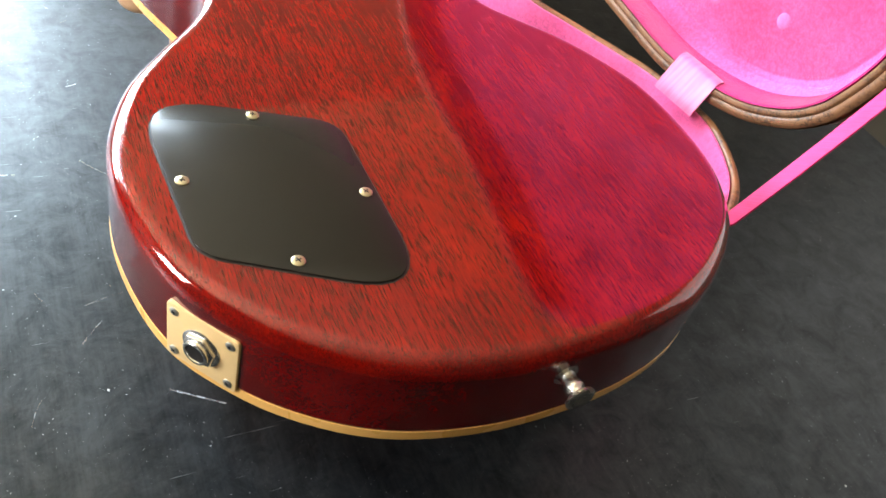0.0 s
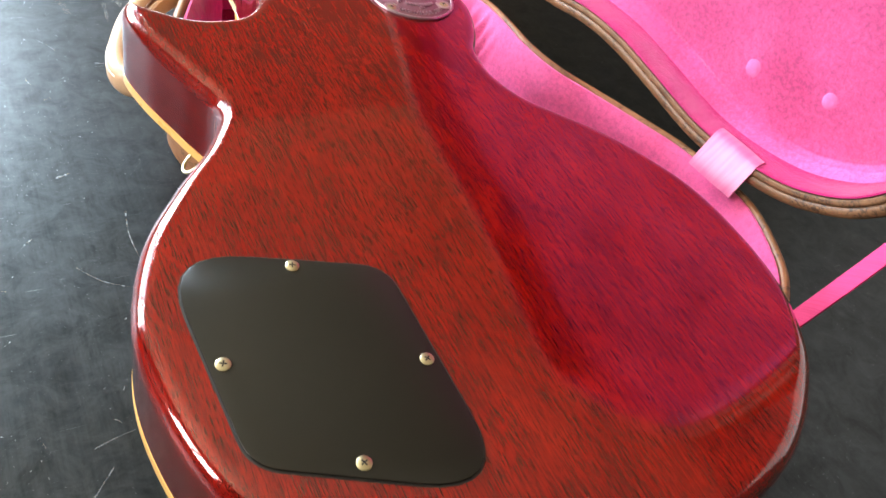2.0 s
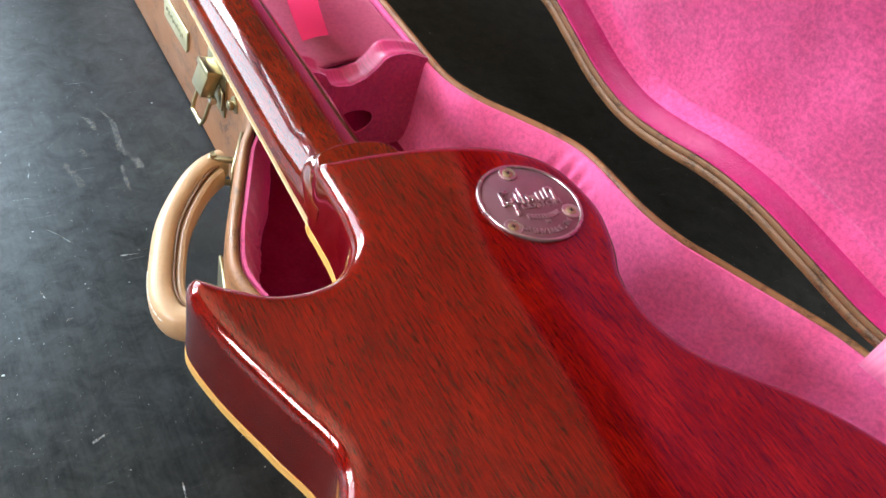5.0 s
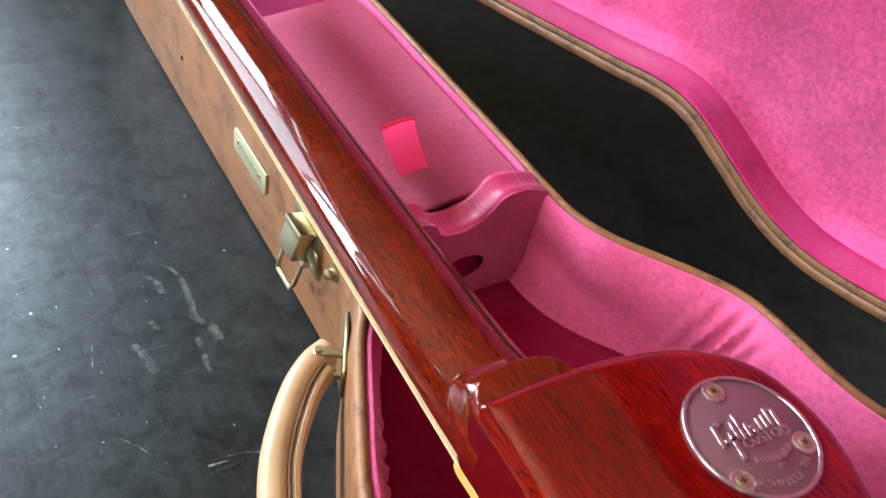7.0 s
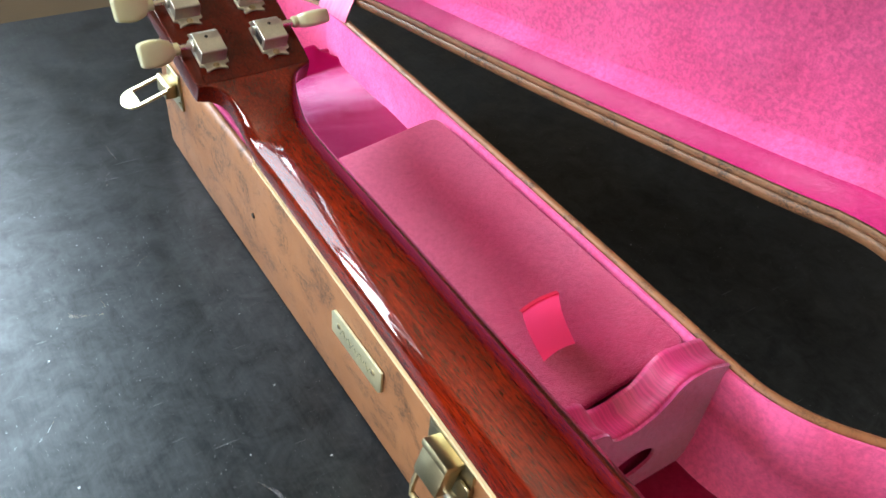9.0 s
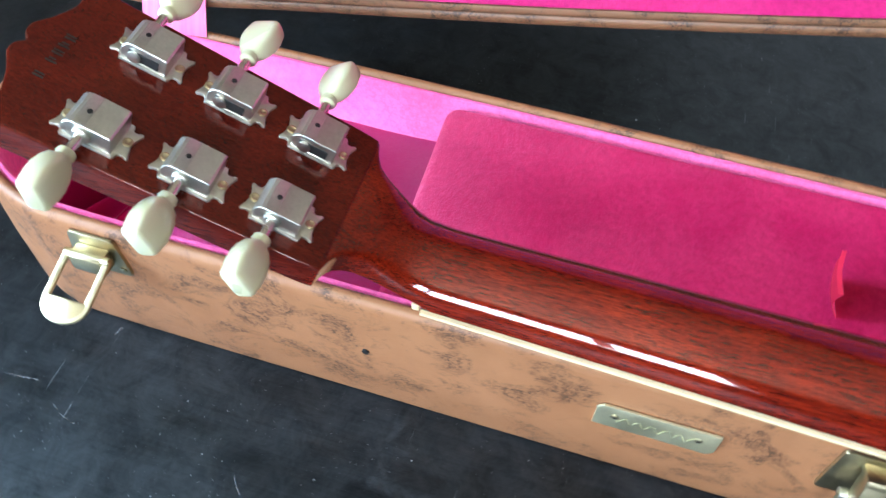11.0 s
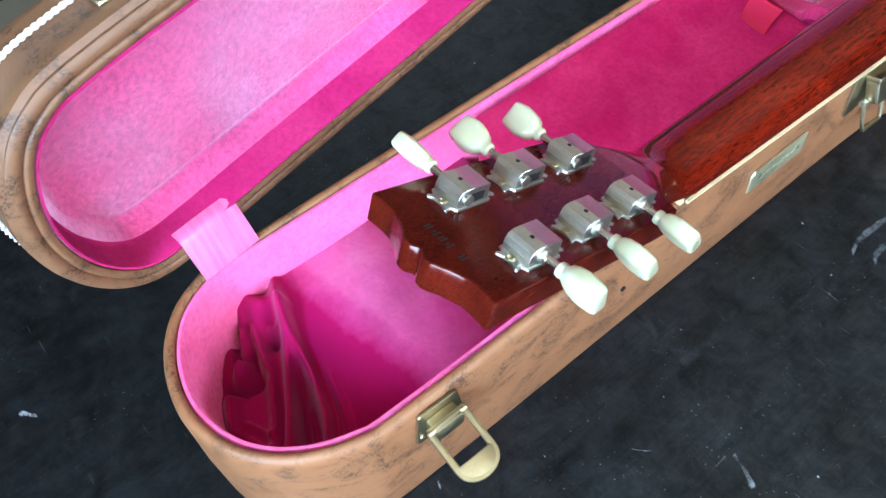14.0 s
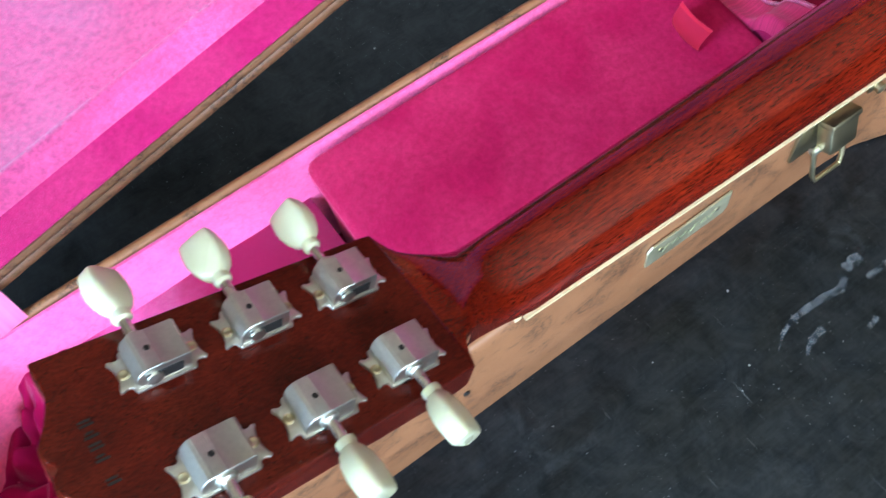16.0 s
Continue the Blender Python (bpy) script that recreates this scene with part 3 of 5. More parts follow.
def build_guitar():
    g = thing("electric_guitar", (0, 0.22, FACE), "glossy cherry-red electric guitar lying face down across its open case", "guitar")
    # body: sides, eased back edge, flat back
    rings = [ring(inset(BODY, 0.0006), FACE + 0.0058), ring(BODY, FACE + 0.0062), ring(BODY, FACE + 0.0070)]
    r = 0.0090
    rings += [ring(BODY, BACK - r - 0.0030), ring(BODY, BACK - r - 0.0006)]
    for k in range(10):
        a = radians(90 * k / 9)
        rings.append(ring(inset(BODY, r * (1 - math.cos(a))), BACK - r + r * math.sin(a)))
    rings.append(ring(inset(BODY, r + 0.001), BACK))
    body = part("body", loft(rings), mahogany, g, "cherry-stained mahogany body under clear lacquer", 60)
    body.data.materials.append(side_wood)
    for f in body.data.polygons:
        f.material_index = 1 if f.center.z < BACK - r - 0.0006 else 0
    # cream binding round the top edge, and the carved top below it
    part("binding", loft([ring(inset(BODY, 0.0012), FACE), ring(inset(BODY, -0.0002), FACE + 0.0004), ring(inset(BODY, -0.0002), FACE + 0.0058), ring(inset(BODY, 0.0005), FACE + 0.0060)]), binding_cream, g, "aged cream binding strip")
    carve = [ring(inset(BODY, d), z) for d, z in ((0.0016, FACE + 0.001), (0.004, FACE - 0.0015), (0.008, FACE - 0.0045), (0.0115, FACE - 0.0062), (0.0125, FACE - 0.0066))]
    part("carved_top", loft(carve), mahogany, g, "arched top facing down")
    # control cover
    cover = rounded([(-0.1385, 0.1960), (-0.1332, 0.0910), (-0.0478, 0.0505), (-0.0492, 0.1655)], (0.025, 0.0185, 0.023, 0.0185), 8)
    lip = bent(inset(cover, -0.0009), BACK - 0.002, BACK + 0.0001)
    part("cavity_edge", lip, dark_hole, g)
    plate = part("control_cover", bent(cover, BACK - 0.001, BACK + 0.0011, 0.0005), black_plate, g, "flat black plastic control cover")
    for x, y in ((-0.0888, 0.1748), (-0.1300, 0.1340), (-0.0537, 0.1140), (-0.0960, 0.0795)):
        screw(plate, Matrix.Translation((x, y, BACK + 0.0012)), 0.0030)
    # jack plate and socket
    jf = side_frame(-0.1345, 0.0708, -0.8, -0.6, 0.1213)
    sq = rounded([(-0.0177, -0.0163), (0.0177, -0.0163), (0.0177, 0.0163), (-0.0177, 0.0163)], 0.0022)
    jp = part("jack_plate", moved(bent(sq, -0.0035, 0.0014, 0.0003), jf), cream, g, "square cream plastic jack plate")
    for x, y in ((-0.0138, -0.0122), (0.0138, -0.0122), (0.0138, 0.0122), (-0.0138, 0.0122)):
        screw(jp, jf @ Matrix.Translation((x, y, 0.0014)), 0.0023, nickel)
    hexa = [Vector((0.0082 * math.cos(radians(60 * i + 15)), 0.0082 * math.sin(radians(60 * i + 15)))) for i in range(6)]
    part("jack_washer", lathe([(0.0094, 0.0010), (0.0094, 0.0017), (0.0088, 0.0020), (0.004, 0.0020)], 28, jf), chrome, g)
    part("jack_nut", moved(bent(hexa, 0.0018, 0.0040, 0.0006), jf), chrome, g)
    part("jack_socket", lathe([(0.0061, 0.003), (0.0061, 0.0052), (0.0056, 0.0057), (0.0047, 0.0057), (0.0045, 0.0050)], 28, jf), chrome, g)
    part("jack_hole", lathe([(0.0045, 0.0040), (0.0045, 0.0052)], 20, jf), dark_hole, g)
    # strap button
    sb = side_frame(0.0015, 0.0105, 0.0, -1.0, 0.1345)
    part("strap_button", lathe([(0.0062, -0.001), (0.0062, 0.0004), (0.0040, 0.0012), (0.0036, 0.0040), (0.0046, 0.0062), (0.0046, 0.0080), (0.0034, 0.0090), (0.0036, 0.0102), (0.0066, 0.0116), (0.0070, 0.0128), (0.0058, 0.0136), (0.0030, 0.0134), (0.0012, 0.0128)], 26, sb), chrome, g, "bright nickel strap button")
    build_badge(g)
    build_neck(g)
    build_head(g)
    return g


def rounded(corners, r, seg=6):
    """A polygon with rounded corners, anticlockwise."""
    pts, n = [], len(corners)
    for i in range(n):
        a, b, c = Vector(corners[i - 1]), Vector(corners[i]), Vector(corners[(i + 1) % n])
        u, v = (a - b).normalized(), (c - b).normalized()
        half = math.acos(max(-1, min(1, u.dot(v)))) / 2
        d = min((r[i] if isinstance(r, tuple) else r) / math.tan(half), (a - b).length * 0.45, (c - b).length * 0.45)
        p, q = b + u * d, b + v * d
        for k in range(seg + 1):
            t = k / seg
            pts.append((1 - t) ** 2 * p + 2 * t * (1 - t) * b + t * t * q)
    area = sum(p.x * q.y - q.x * p.y for p, q in zip(pts, pts[1:] + pts[:1]))
    return pts if area > 0 else pts[::-1]


def build_badge(g):
    c = Vector((0.0685, 0.3865, BACK))
    turn = radians(-5)
    m = Matrix.Translation(c) @ Matrix.Rotation(turn, 4, "Z")
    badge = part("badge", lathe([(0.0292, -0.0008), (0.0292, 0.0006), (0.0286, 0.0010), (0.001, 0.0010)], 56, m), pewter, g, "round rose-pewter badge with raised border and lettering")
    edge = [Vector((0.0283 * math.cos(2 * math.pi * i / 56), 0.0283 * math.sin(2 * math.pi * i / 56), 0.0012)) for i in range(56)]
    part("border", moved(sweep(edge, round_shape(0.0020, 0.0014, 8), closed=True), m), pewter_bright, badge)
    for x, y in ((0.0686, 0.4094), (0.0872, 0.3740), (0.0482, 0.3726)):
        w = Matrix.Translation((x, y, BACK + 0.0008))
        part("screw_boss", lathe([(0.0052, 0), (0.0052, 0.0006), (0.0046, 0.0009), (0.0034, 0.0006)], 24, w), pewter_bright, badge)
        screw(badge, Matrix.Translation((x, y, BACK + 0.0012)), 0.0030)
    # maker's mark as plain raised shapes, and the line below it
    for x, y, w, h, a in ((-0.0155, 0.0035, 0.0022, 0.0105, -8), (-0.0118, 0.0005, 0.0055, 0.0020, 0), (-0.0105, -0.0025, 0.0022, 0.0130, -8), (-0.0128, 0.0085, 0.0060, 0.0020, 20), (-0.0066, 0.0040, 0.0018, 0.0085, -8),
                          (-0.0035, 0.0048, 0.0018, 0.0120, -8), (-0.0008, 0.0022, 0.0018, 0.0066, -8), (0.0022, 0.0030, 0.0034, 0.0018, 12), (0.0030, 0.0008, 0.0034, 0.0018, 12), (0.0062, 0.0028, 0.0018, 0.0066, -8),
                          (0.0095, 0.0032, 0.0018, 0.0066, -8), (0.0125, 0.0040, 0.0018, 0.0075, -8), (0.0158, 0.0030, 0.0020, 0.0098, -8), (0.0142, 0.0076, 0.0040, 0.0018, 10)):
        part("raised_stroke", rbox(w, h, 0.0014, 0.0003, 1, m @ Matrix.Translation((x, y, 0.0015)) @ Matrix.Rotation(radians(a), 4, "Z")), pewter_bright, badge)
    part("lettering", letters("CUSTOM", 0.0062, 0.0006, m @ Matrix.Translation((0.0055, -0.0030, 0.0013))), pewter_bright, badge)
    bars = bmesh.new()
    for i in range(11):
        join(bars, rbox(0.0012, 0.0030, 0.0010, 0, 1, Matrix.Translation((-0.0066 + 0.0018 * i, -0.0120 + 0.00008 * (i - 5) ** 2, 0.0013))))
    part("lettering", moved(bars, m), pewter_bright, badge)
    part("lettering", letters("IN", 0.0034, 0.0005, m @ Matrix.Translation((0.0025, -0.0156, 0.0013))), pewter_bright, badge)
    word = bmesh.new()
    for i, ch in enumerate("NASHVILLE,TN"):
        a = radians(-128 + 6.9 * i)
        join(word, letters(ch, 0.0046, 0.0005, Matrix.Translation((0.0225 * math.cos(a), 0.0225 * math.sin(a), 0.0013)) @ Matrix.Rotation(a + math.pi / 2, 4, "Z")))
    part("lettering", moved(word, m), pewter_bright, badge)


def board_z(y):
    """Underside of the fingerboard, facing the case."""
    return 0.1062 + (y - 0.447) * 0.0262


def neck_half(y):
    return 0.0215 + (NUT_Y - y) * 0.0150


def build_neck(g):
    rows = []
    for y, depth, flat, wide in ((0.430, 0.0285, 0.85, 0.985), (0.455, 0.0285, 0.85, 0.99), (0.468, 0.0282, 0.88, 1.0), (0.480, 0.0270, 0.95, 1.0),
                                 (0.500, 0.0255, 1.0, 1.0), (0.56, 0.0245, 1.0, 1.0), (0.65, 0.0236, 1.0, 1.0), (0.75, 0.0226, 1.0, 1.0), (0.815, 0.0217, 1.0, 1.0), (0.838, 0.0217, 1.0, 1.0)):
        h, z = neck_half(min(y, NUT_Y)) * wide, board_z(y) + 0.0052
        row = []
        for k in range(25):
            a = math.pi * k / 24
            c, s = math.cos(a), math.sin(a)
            row.append(Vector((math.copysign(abs(c) ** flat, c) * h, y, z + (depth - 0.0052) * s ** (0.92 * flat))))
        rows.append(row)
    # the round neck flattens into the headstock
    for v, h, flat in ((0.005, 0.0206, 0.97), (0.011, 0.0206, 0.86), (0.017, 0.0207, 0.66), (0.0225, 0.0211, 0.46), (0.0275, 0.0219, 0.31), (0.0318, 0.0234, 0.21), (0.0350, 0.0256, 0.15), (0.0372, 0.0285, 0.11), (0.0386, 0.0318, 0.10), (0.0395, 0.0348, 0.10), (0.0400, 0.0364, 0.10), (0.043, 0.0368, 0.10)):
        row = []
        for k in range(25):
            a = math.pi * k / 24
            c, s = math.cos(a), math.sin(a)
            low = 0.0148 - 0.0012 * max(0, 1 - v / 0.02)
            rise = min(1.0, v / 0.032)
            rise = LIFT * rise * rise * (3 - 2 * rise)
            row.append(HEAD @ Vector((math.copysign(abs(c) ** flat, c) * h, v, rise - low + (low - 0.0003) * s ** (0.92 * flat))))
        rows.append(row)
    part("neck", loft(rows, True, True), neck_wood, g, "cherry-stained mahogany neck", 52)
    # heel: a half-oval cap standing off the neck
    rings = []
    for z, hw, tip in ((0.1120, 0.0255, 0.4620), (0.1250, 0.0262, 0.4800), (0.1290, 0.0256, 0.4790), (0.1325, 0.0250, 0.4755), (0.1355, 0.0248, 0.4700), (0.1390, 0.0247, 0.4655), (0.1430, 0.0246, 0.4625), (0.1470, 0.0245, 0.4608), (0.1482, 0.0242, 0.4604), (0.1488, 0.0236, 0.4597), (0.1489, 0.0228, 0.4588)):
        row = [Vector((hw - 0.002, 0.436, z))]
        for k in range(33):
            a = math.pi * k / 32
            c, q = math.cos(a), math.sin(a)
            row.append(Vector((math.copysign(abs(c) ** 0.8, c) * hw - 0.002, 0.444 + (tip - 0.444) * q ** 0.8, z)))
        row.append(Vector((-hw - 0.002, 0.436, z)))
        rings.append(row)
    part("heel", loft(rings), neck_wood, g, "oval neck heel", 55)
    # fingerboard with bound edges
    y0, y1 = 0.372, NUT_Y
    h0, h1 = neck_half(y0) - 0.0018, neck_half(y1) - 0.0018
    fb = loft([[Vector((-h, y, board_z(y))), Vector((h, y, board_z(y))), Vector((h, y, board_z(y) + 0.0052)), Vector((-h, y, board_z(y) + 0.0052))] for y, h in ((y0, h0), (y1, h1))])
    part("fingerboard", fb, ebony, g, "dark fingerboard facing down")
    for s in (-1, 1):
        rows = []
        for y in (y0, y1):
            a, b, z = s * neck_half(y) * 1.004, s * (neck_half(y) - 0.0018), board_z(y)
            rows.append([Vector((a, y, z)), Vector((b, y, z)), Vector((b, y, z + 0.0020)), Vector((a, y, z + 0.0020))])
        part("neck_binding", loft(rows), ivory, g, "cream fingerboard binding")
    part("nut", rbox(0.0385, 0.0036, 0.0040, 0.0006, 2, Matrix.Translation((-0.0005, NUT_Y + 0.0026, board_z(NUT_Y) + 0.0018))), ivory, g, "pale nut")


def build_head(g):
    # outline in the headstock's plane: across, along from the nut
    right = [(0.0352, 0.0396), (0.0366, 0.0402), (0.0374, 0.050), (0.0380, 0.075), (0.0390, 0.115), (0.0398, 0.150), (0.0402, 0.1720), (0.0404, 0.1748), (0.0402, 0.1758)]
    top = [(0.0388, 0.1758), (0.0350, 0.1752), (0.0255, 0.1750), (0.0160, 0.1788), (0.0085, 0.1836), (0.0032, 0.1834), (0.0008, 0.1803)]
    side = right + top
    pts = [Vector(p) for p in side] + [Vector((-x, y)) for x, y in side[::-1]]
    fine = []
    for i, p in enumerate(pts):
        q = pts[(i + 1) % len(pts)]
        fine += [p, (p * 2 + q) / 3, (p + q * 2) / 3] if (p - q).length > 0.004 else [p]
    out = smooth_outline(fine, 1)
    th = 0.0148
    hs = loft([ring(out, -th), ring(out, -0.0008), ring(inset(out, 0.0003), -0.0002), ring(inset(out, 0.0007), 0), ring(inset(out, 0.0014), 0)])
    part("headstock", moved(hs, HEAD_BACK), head_wood, g, "dark mahogany headstock with an open-book tip", 50)
    # serial stamp as plain bars
    stamp = bmesh.new()
    for i, w in enumerate((0.0044, 0.0046, 0.0045, 0.0044, 0.0042)):
        x = 0.0100 - 0.0046 * i - (0.0042 if i == 4 else 0)
        join(stamp, rbox(0.0009, w, 0.0003, 0, 1, Matrix.Translation((x - 0.0009, 0.1680, 0.0001))))
        join(stamp, rbox(0.0008, w * (0.9 - 0.3 * (i % 2)), 0.0003, 0, 1, Matrix.Translation((x + 0.0007, 0.1682, 0.0001))))
    part("serial_stamp", moved(stamp, HEAD_BACK), ink, g, "small black stamped marks")
    turns = ((1, 0.0668, 38, 0.0192), (1, 0.1045, 55, 0.0200), (1, 0.1420, 132, 0.0207), (-1, 0.0662, 44, 0.0208), (-1, 0.1030, 40, 0.0224), (-1, 0.1412, 22, 0.0240))
    for side_, v, roll, off in turns:
        build_tuner(g, HEAD_BACK @ Matrix.Translation((off * side_, v - 0.003, 0)) @ Matrix.Diagonal((side_, 1, 1, 1)), roll * side_, 0.0042 if side_ > 0 else 0.0018)


def smooth_outline(pts, rounds):
    for _ in range(rounds):
        n = len(pts)
        pts = [(pts[i - 1] + 4 * pts[i] + pts[(i + 1) % n]) / 6 for i in range(n)]
    return pts


def build_tuner(g, m, roll, worm_y):
    """A tuning machine: z off the headstock, x outwards over its edge, y to the tip."""
    t = tagged(part("tuning_machine", tuner_plate(m), nickel, g, "aged nickel tuning machine with a pale plastic key"), "aged nickel tuning machine with a pale plastic key")
    part("gear_cover", tuner_cover(m), nickel, t)
    part("gear_window", rbox(0.0006, 0.0128, 0.0048, 0.0002, 1, m @ Matrix.Translation((-0.0080, 0.0004, 0.0048))), dark_hole, t)
    part("gear", lathe([(0.0028, 0), (0.0028, 0.0012), (0.0012, 0.0016)], 14, m @ Matrix.Translation((-0.0080, 0.0042, 0.0046)) @ Matrix.Rotation(radians(-90), 4, "Y")), nickel, t)
    part("worm_housing", lathe([(0.0036, 0.0070), (0.0036, 0.0092), (0.0030, 0.0098)], 16, m @ Matrix.Translation((0, worm_y, 0.0056)) @ Matrix.Rotation(radians(90), 4, "Y")), nickel, t)
    part("cover_hole", lathe([(0.0011, 0.0085), (0.0011, 0.0104)], 12, m @ Matrix.Translation((0.0004, 0.003, 0))), dark_hole, t)
    for y in (-0.0120, 0.0120):
        s = lathe([(0.0022, 0.0010), (0.0021, 0.0015), (0.0015, 0.0018), (0.0008, 0.0015), (0.0003, 0.0014)], 14, m @ Matrix.Translation((-0.0005, y, 0)))
        part("mounting_screw", s, brass, t)
    axis = m @ Matrix.Translation((0, worm_y, 0.0056)) @ Matrix.Rotation(radians(90), 4, "Y")
    part("shaft", lathe([(0.0021, 0.004), (0.0021, 0.0235)], 14, axis), chrome, t)
    rings = []
    for z, w, d, k in ((0.0170, 0.0050, 0.0050, 1.0), (0.0176, 0.0070, 0.0070, 1.0), (0.0192, 0.0076, 0.0076, 1.0), (0.0205, 0.0070, 0.0068, 1.0), (0.0212, 0.0080, 0.0070, 0.9), (0.0228, 0.0112, 0.0084, 0.7), (0.0258, 0.0136, 0.0094, 0.5),
                       (0.0300, 0.0154, 0.0098, 0.42), (0.0330, 0.0157, 0.0098, 0.42), (0.0362, 0.0148, 0.0095, 0.42), (0.0390, 0.0138, 0.0090, 0.40), (0.0402, 0.0128, 0.0080, 0.40), (0.0406, 0.0116, 0.0066, 0.40)):
        rings.append([Vector((u, v, z)) for u, v in round_shape(w * (1.04 if z > 0.022 else 1.0), d, 24, k)])
    key = loft(rings)
    part("key", moved(key, axis @ Matrix.Rotation(radians(roll), 4, "Z")), key_plastic, t, "pale greenish-cream plastic key", 48)


def tuner_plate(m):
    # a narrow flange round the cover, horned ends with a hollow between the horns
    side = [(0.0090, 0.0), (0.0090, 0.0116), (0.0082, 0.0122), (0.0066, 0.0127), (0.0061, 0.0136), (0.0061, 0.0150), (0.0067, 0.0163), (0.0067, 0.0173), (0.0059, 0.0176), (0.0042, 0.0167), (0.0022, 0.0160), (0.0, 0.0157)]
    q = [Vector((x, y * 0.88)) for x, y in side]
    pts = q + [Vector((-p.x, p.y)) for p in q[-2::-1]]
    pts += [Vector((-p.x, -p.y)) for p in q[1:]] + [Vector((p.x, -p.y)) for p in q[-2:0:-1]]
    return moved(bent(pts, -0.0002, 0.0012, 0.0003), m)


def tuner_cover(m):
    # rounded and ribbed towards the tip, square towards the nut
    arc = [(0.0098, 0.0008), (0.0101, 0.0040), (0.0099, 0.0062), (0.0092, 0.0080), (0.0080, 0.0093), (0.0064, 0.0100), (0.0010, 0.0102)]
    prof = []
    for (ya, za), (yb, zb) in zip(arc, arc[1:]):
        steps = max(1, int(math.hypot(yb - ya, zb - za) / 0.00045)) if za > 0.003 else 1
        for k in range(steps):
            t = k / steps
            up = 0.00025 if k % 2 else 0.0
            prof.append((ya + (yb - ya) * t + up * (1 if ya > 0.0085 else 0), za + (zb - za) * t + up * (0 if ya > 0.0085 else 1)))
    prof += [arc[-1], (-0.0084, 0.0102), (-0.0091, 0.0096), (-0.0092, 0.0008)]
    rings = []
    for x, k in ((-0.0080, 1), (-0.0077, 0), (0.0077, 0), (0.0080, 1)):
        rings.append([Vector((x, y * (1 - 0.03 * k), 0.0008 + (z - 0.0008) * (0.99 - 0.03 * k))) for y, z in prof])
    return moved(loft(rings), m)


guitar = build_guitar()


# ---------------------------------------------------------------- open case
CASE = spline([(0.090, 0.066), (0.135, 0.074), (0.190, 0.096), (0.2372, 0.1314), (0.2605, 0.167), (0.2735, 0.2055), (0.2710, 0.2404), (0.2635, 0.2746), (0.2514, 0.3031), (0.2290, 0.350), (0.2155, 0.3788), (0.2088, 0.410), (0.2080, 0.4535),
               (0.2040, 0.479), (0.1922, 0.5018), (0.1745, 0.527), (0.1585, 0.550), (0.1490, 0.574), (0.1470, 0.601), (0.1485, 0.66), (0.150, 0.85), (0.150, 1.03), (0.1475, 1.071), (0.133, 1.101), (0.106, 1.1205), (0.070, 1.1285), (0.034, 1.120),
               (0.008, 1.098), (-0.0075, 1.066), (-0.011, 1.03), (-0.011, 0.85), (-0.011, 0.62), (-0.018, 0.565), (-0.034, 0.535), (-0.052, 0.497), (-0.067, 0.463), (-0.0735, 0.435), (-0.066, 0.400), (-0.052, 0.365),
               (-0.055, 0.325), (-0.075, 0.282), (-0.100, 0.245), (-0.118, 0.212), (-0.122, 0.185), (-0.112, 0.150), (-0.085, 0.115), (-0.040, 0.086), (0.020, 0.070)], 8)
# the lid stands on its hinge side, leaning in a little: outline along the hinge and up
LID = spline([(-0.102, 0.163), (-0.088, 0.141), (-0.068, 0.124), (-0.036, 0.1085), (0.008, 0.1000), (0.050, 0.1000), (0.100, 0.1090), (0.140, 0.1155), (0.178, 0.1160), (0.215, 0.1105), (0.243, 0.1080), (0.268, 0.1100), (0.298, 0.1190),
              (0.330, 0.1345), (0.358, 0.1470), (0.385, 0.1490), (0.430, 0.1430), (0.600, 0.1240), (0.780, 0.1080), (0.840, 0.1020), (0.870, 0.1015), (0.890, 0.109), (0.907, 0.127), (0.919, 0.153), (0.923, 0.188), (0.914, 0.226), (0.893, 0.2515),
              (0.850, 0.2640), (0.700, 0.279), (0.500, 0.304), (0.422, 0.319), (0.376, 0.345), (0.346, 0.372), (0.301, 0.395), (0.247, 0.410), (0.187, 0.426), (0.136, 0.447), (0.087, 0.468), (0.050, 0.4795), (0.026, 0.4815), (-0.006, 0.469), (-0.041, 0.452), (-0.070, 0.430), (-0.099, 0.397),
              (-0.116, 0.338), (-0.122, 0.275), (-0.116, 0.205)], 5)
RIM = 0.0945
HINGE_A, HINGE_B = Vector((0.2655, 0.225, 0.100)), Vector((0.152, 1.056, 0.100))
ALONG = (HINGE_B - HINGE_A).normalized()
DEEP = ALONG.cross(Vector((0, 0, 1)))
LEAN = radians(-4)
LID_AT = Matrix.Translation(HINGE_A) @ Matrix(((ALONG.x, 0, DEEP.x, 0), (ALONG.y, 0, DEEP.y, 0), (0, 1, 0, 0), (0, 0, 0, 1))) @ Matrix.Rotation(-LEAN, 4, "X").inverted() @ Matrix.Translation((0, -0.1, 0))
LID_DEPTH = 0.050
WRINKLE_Y = 0.470


def dense(poly, k=4):
    return [p.lerp(q, i / k) for p, q in zip(poly, poly[1:] + poly[:1]) for i in range(k)]


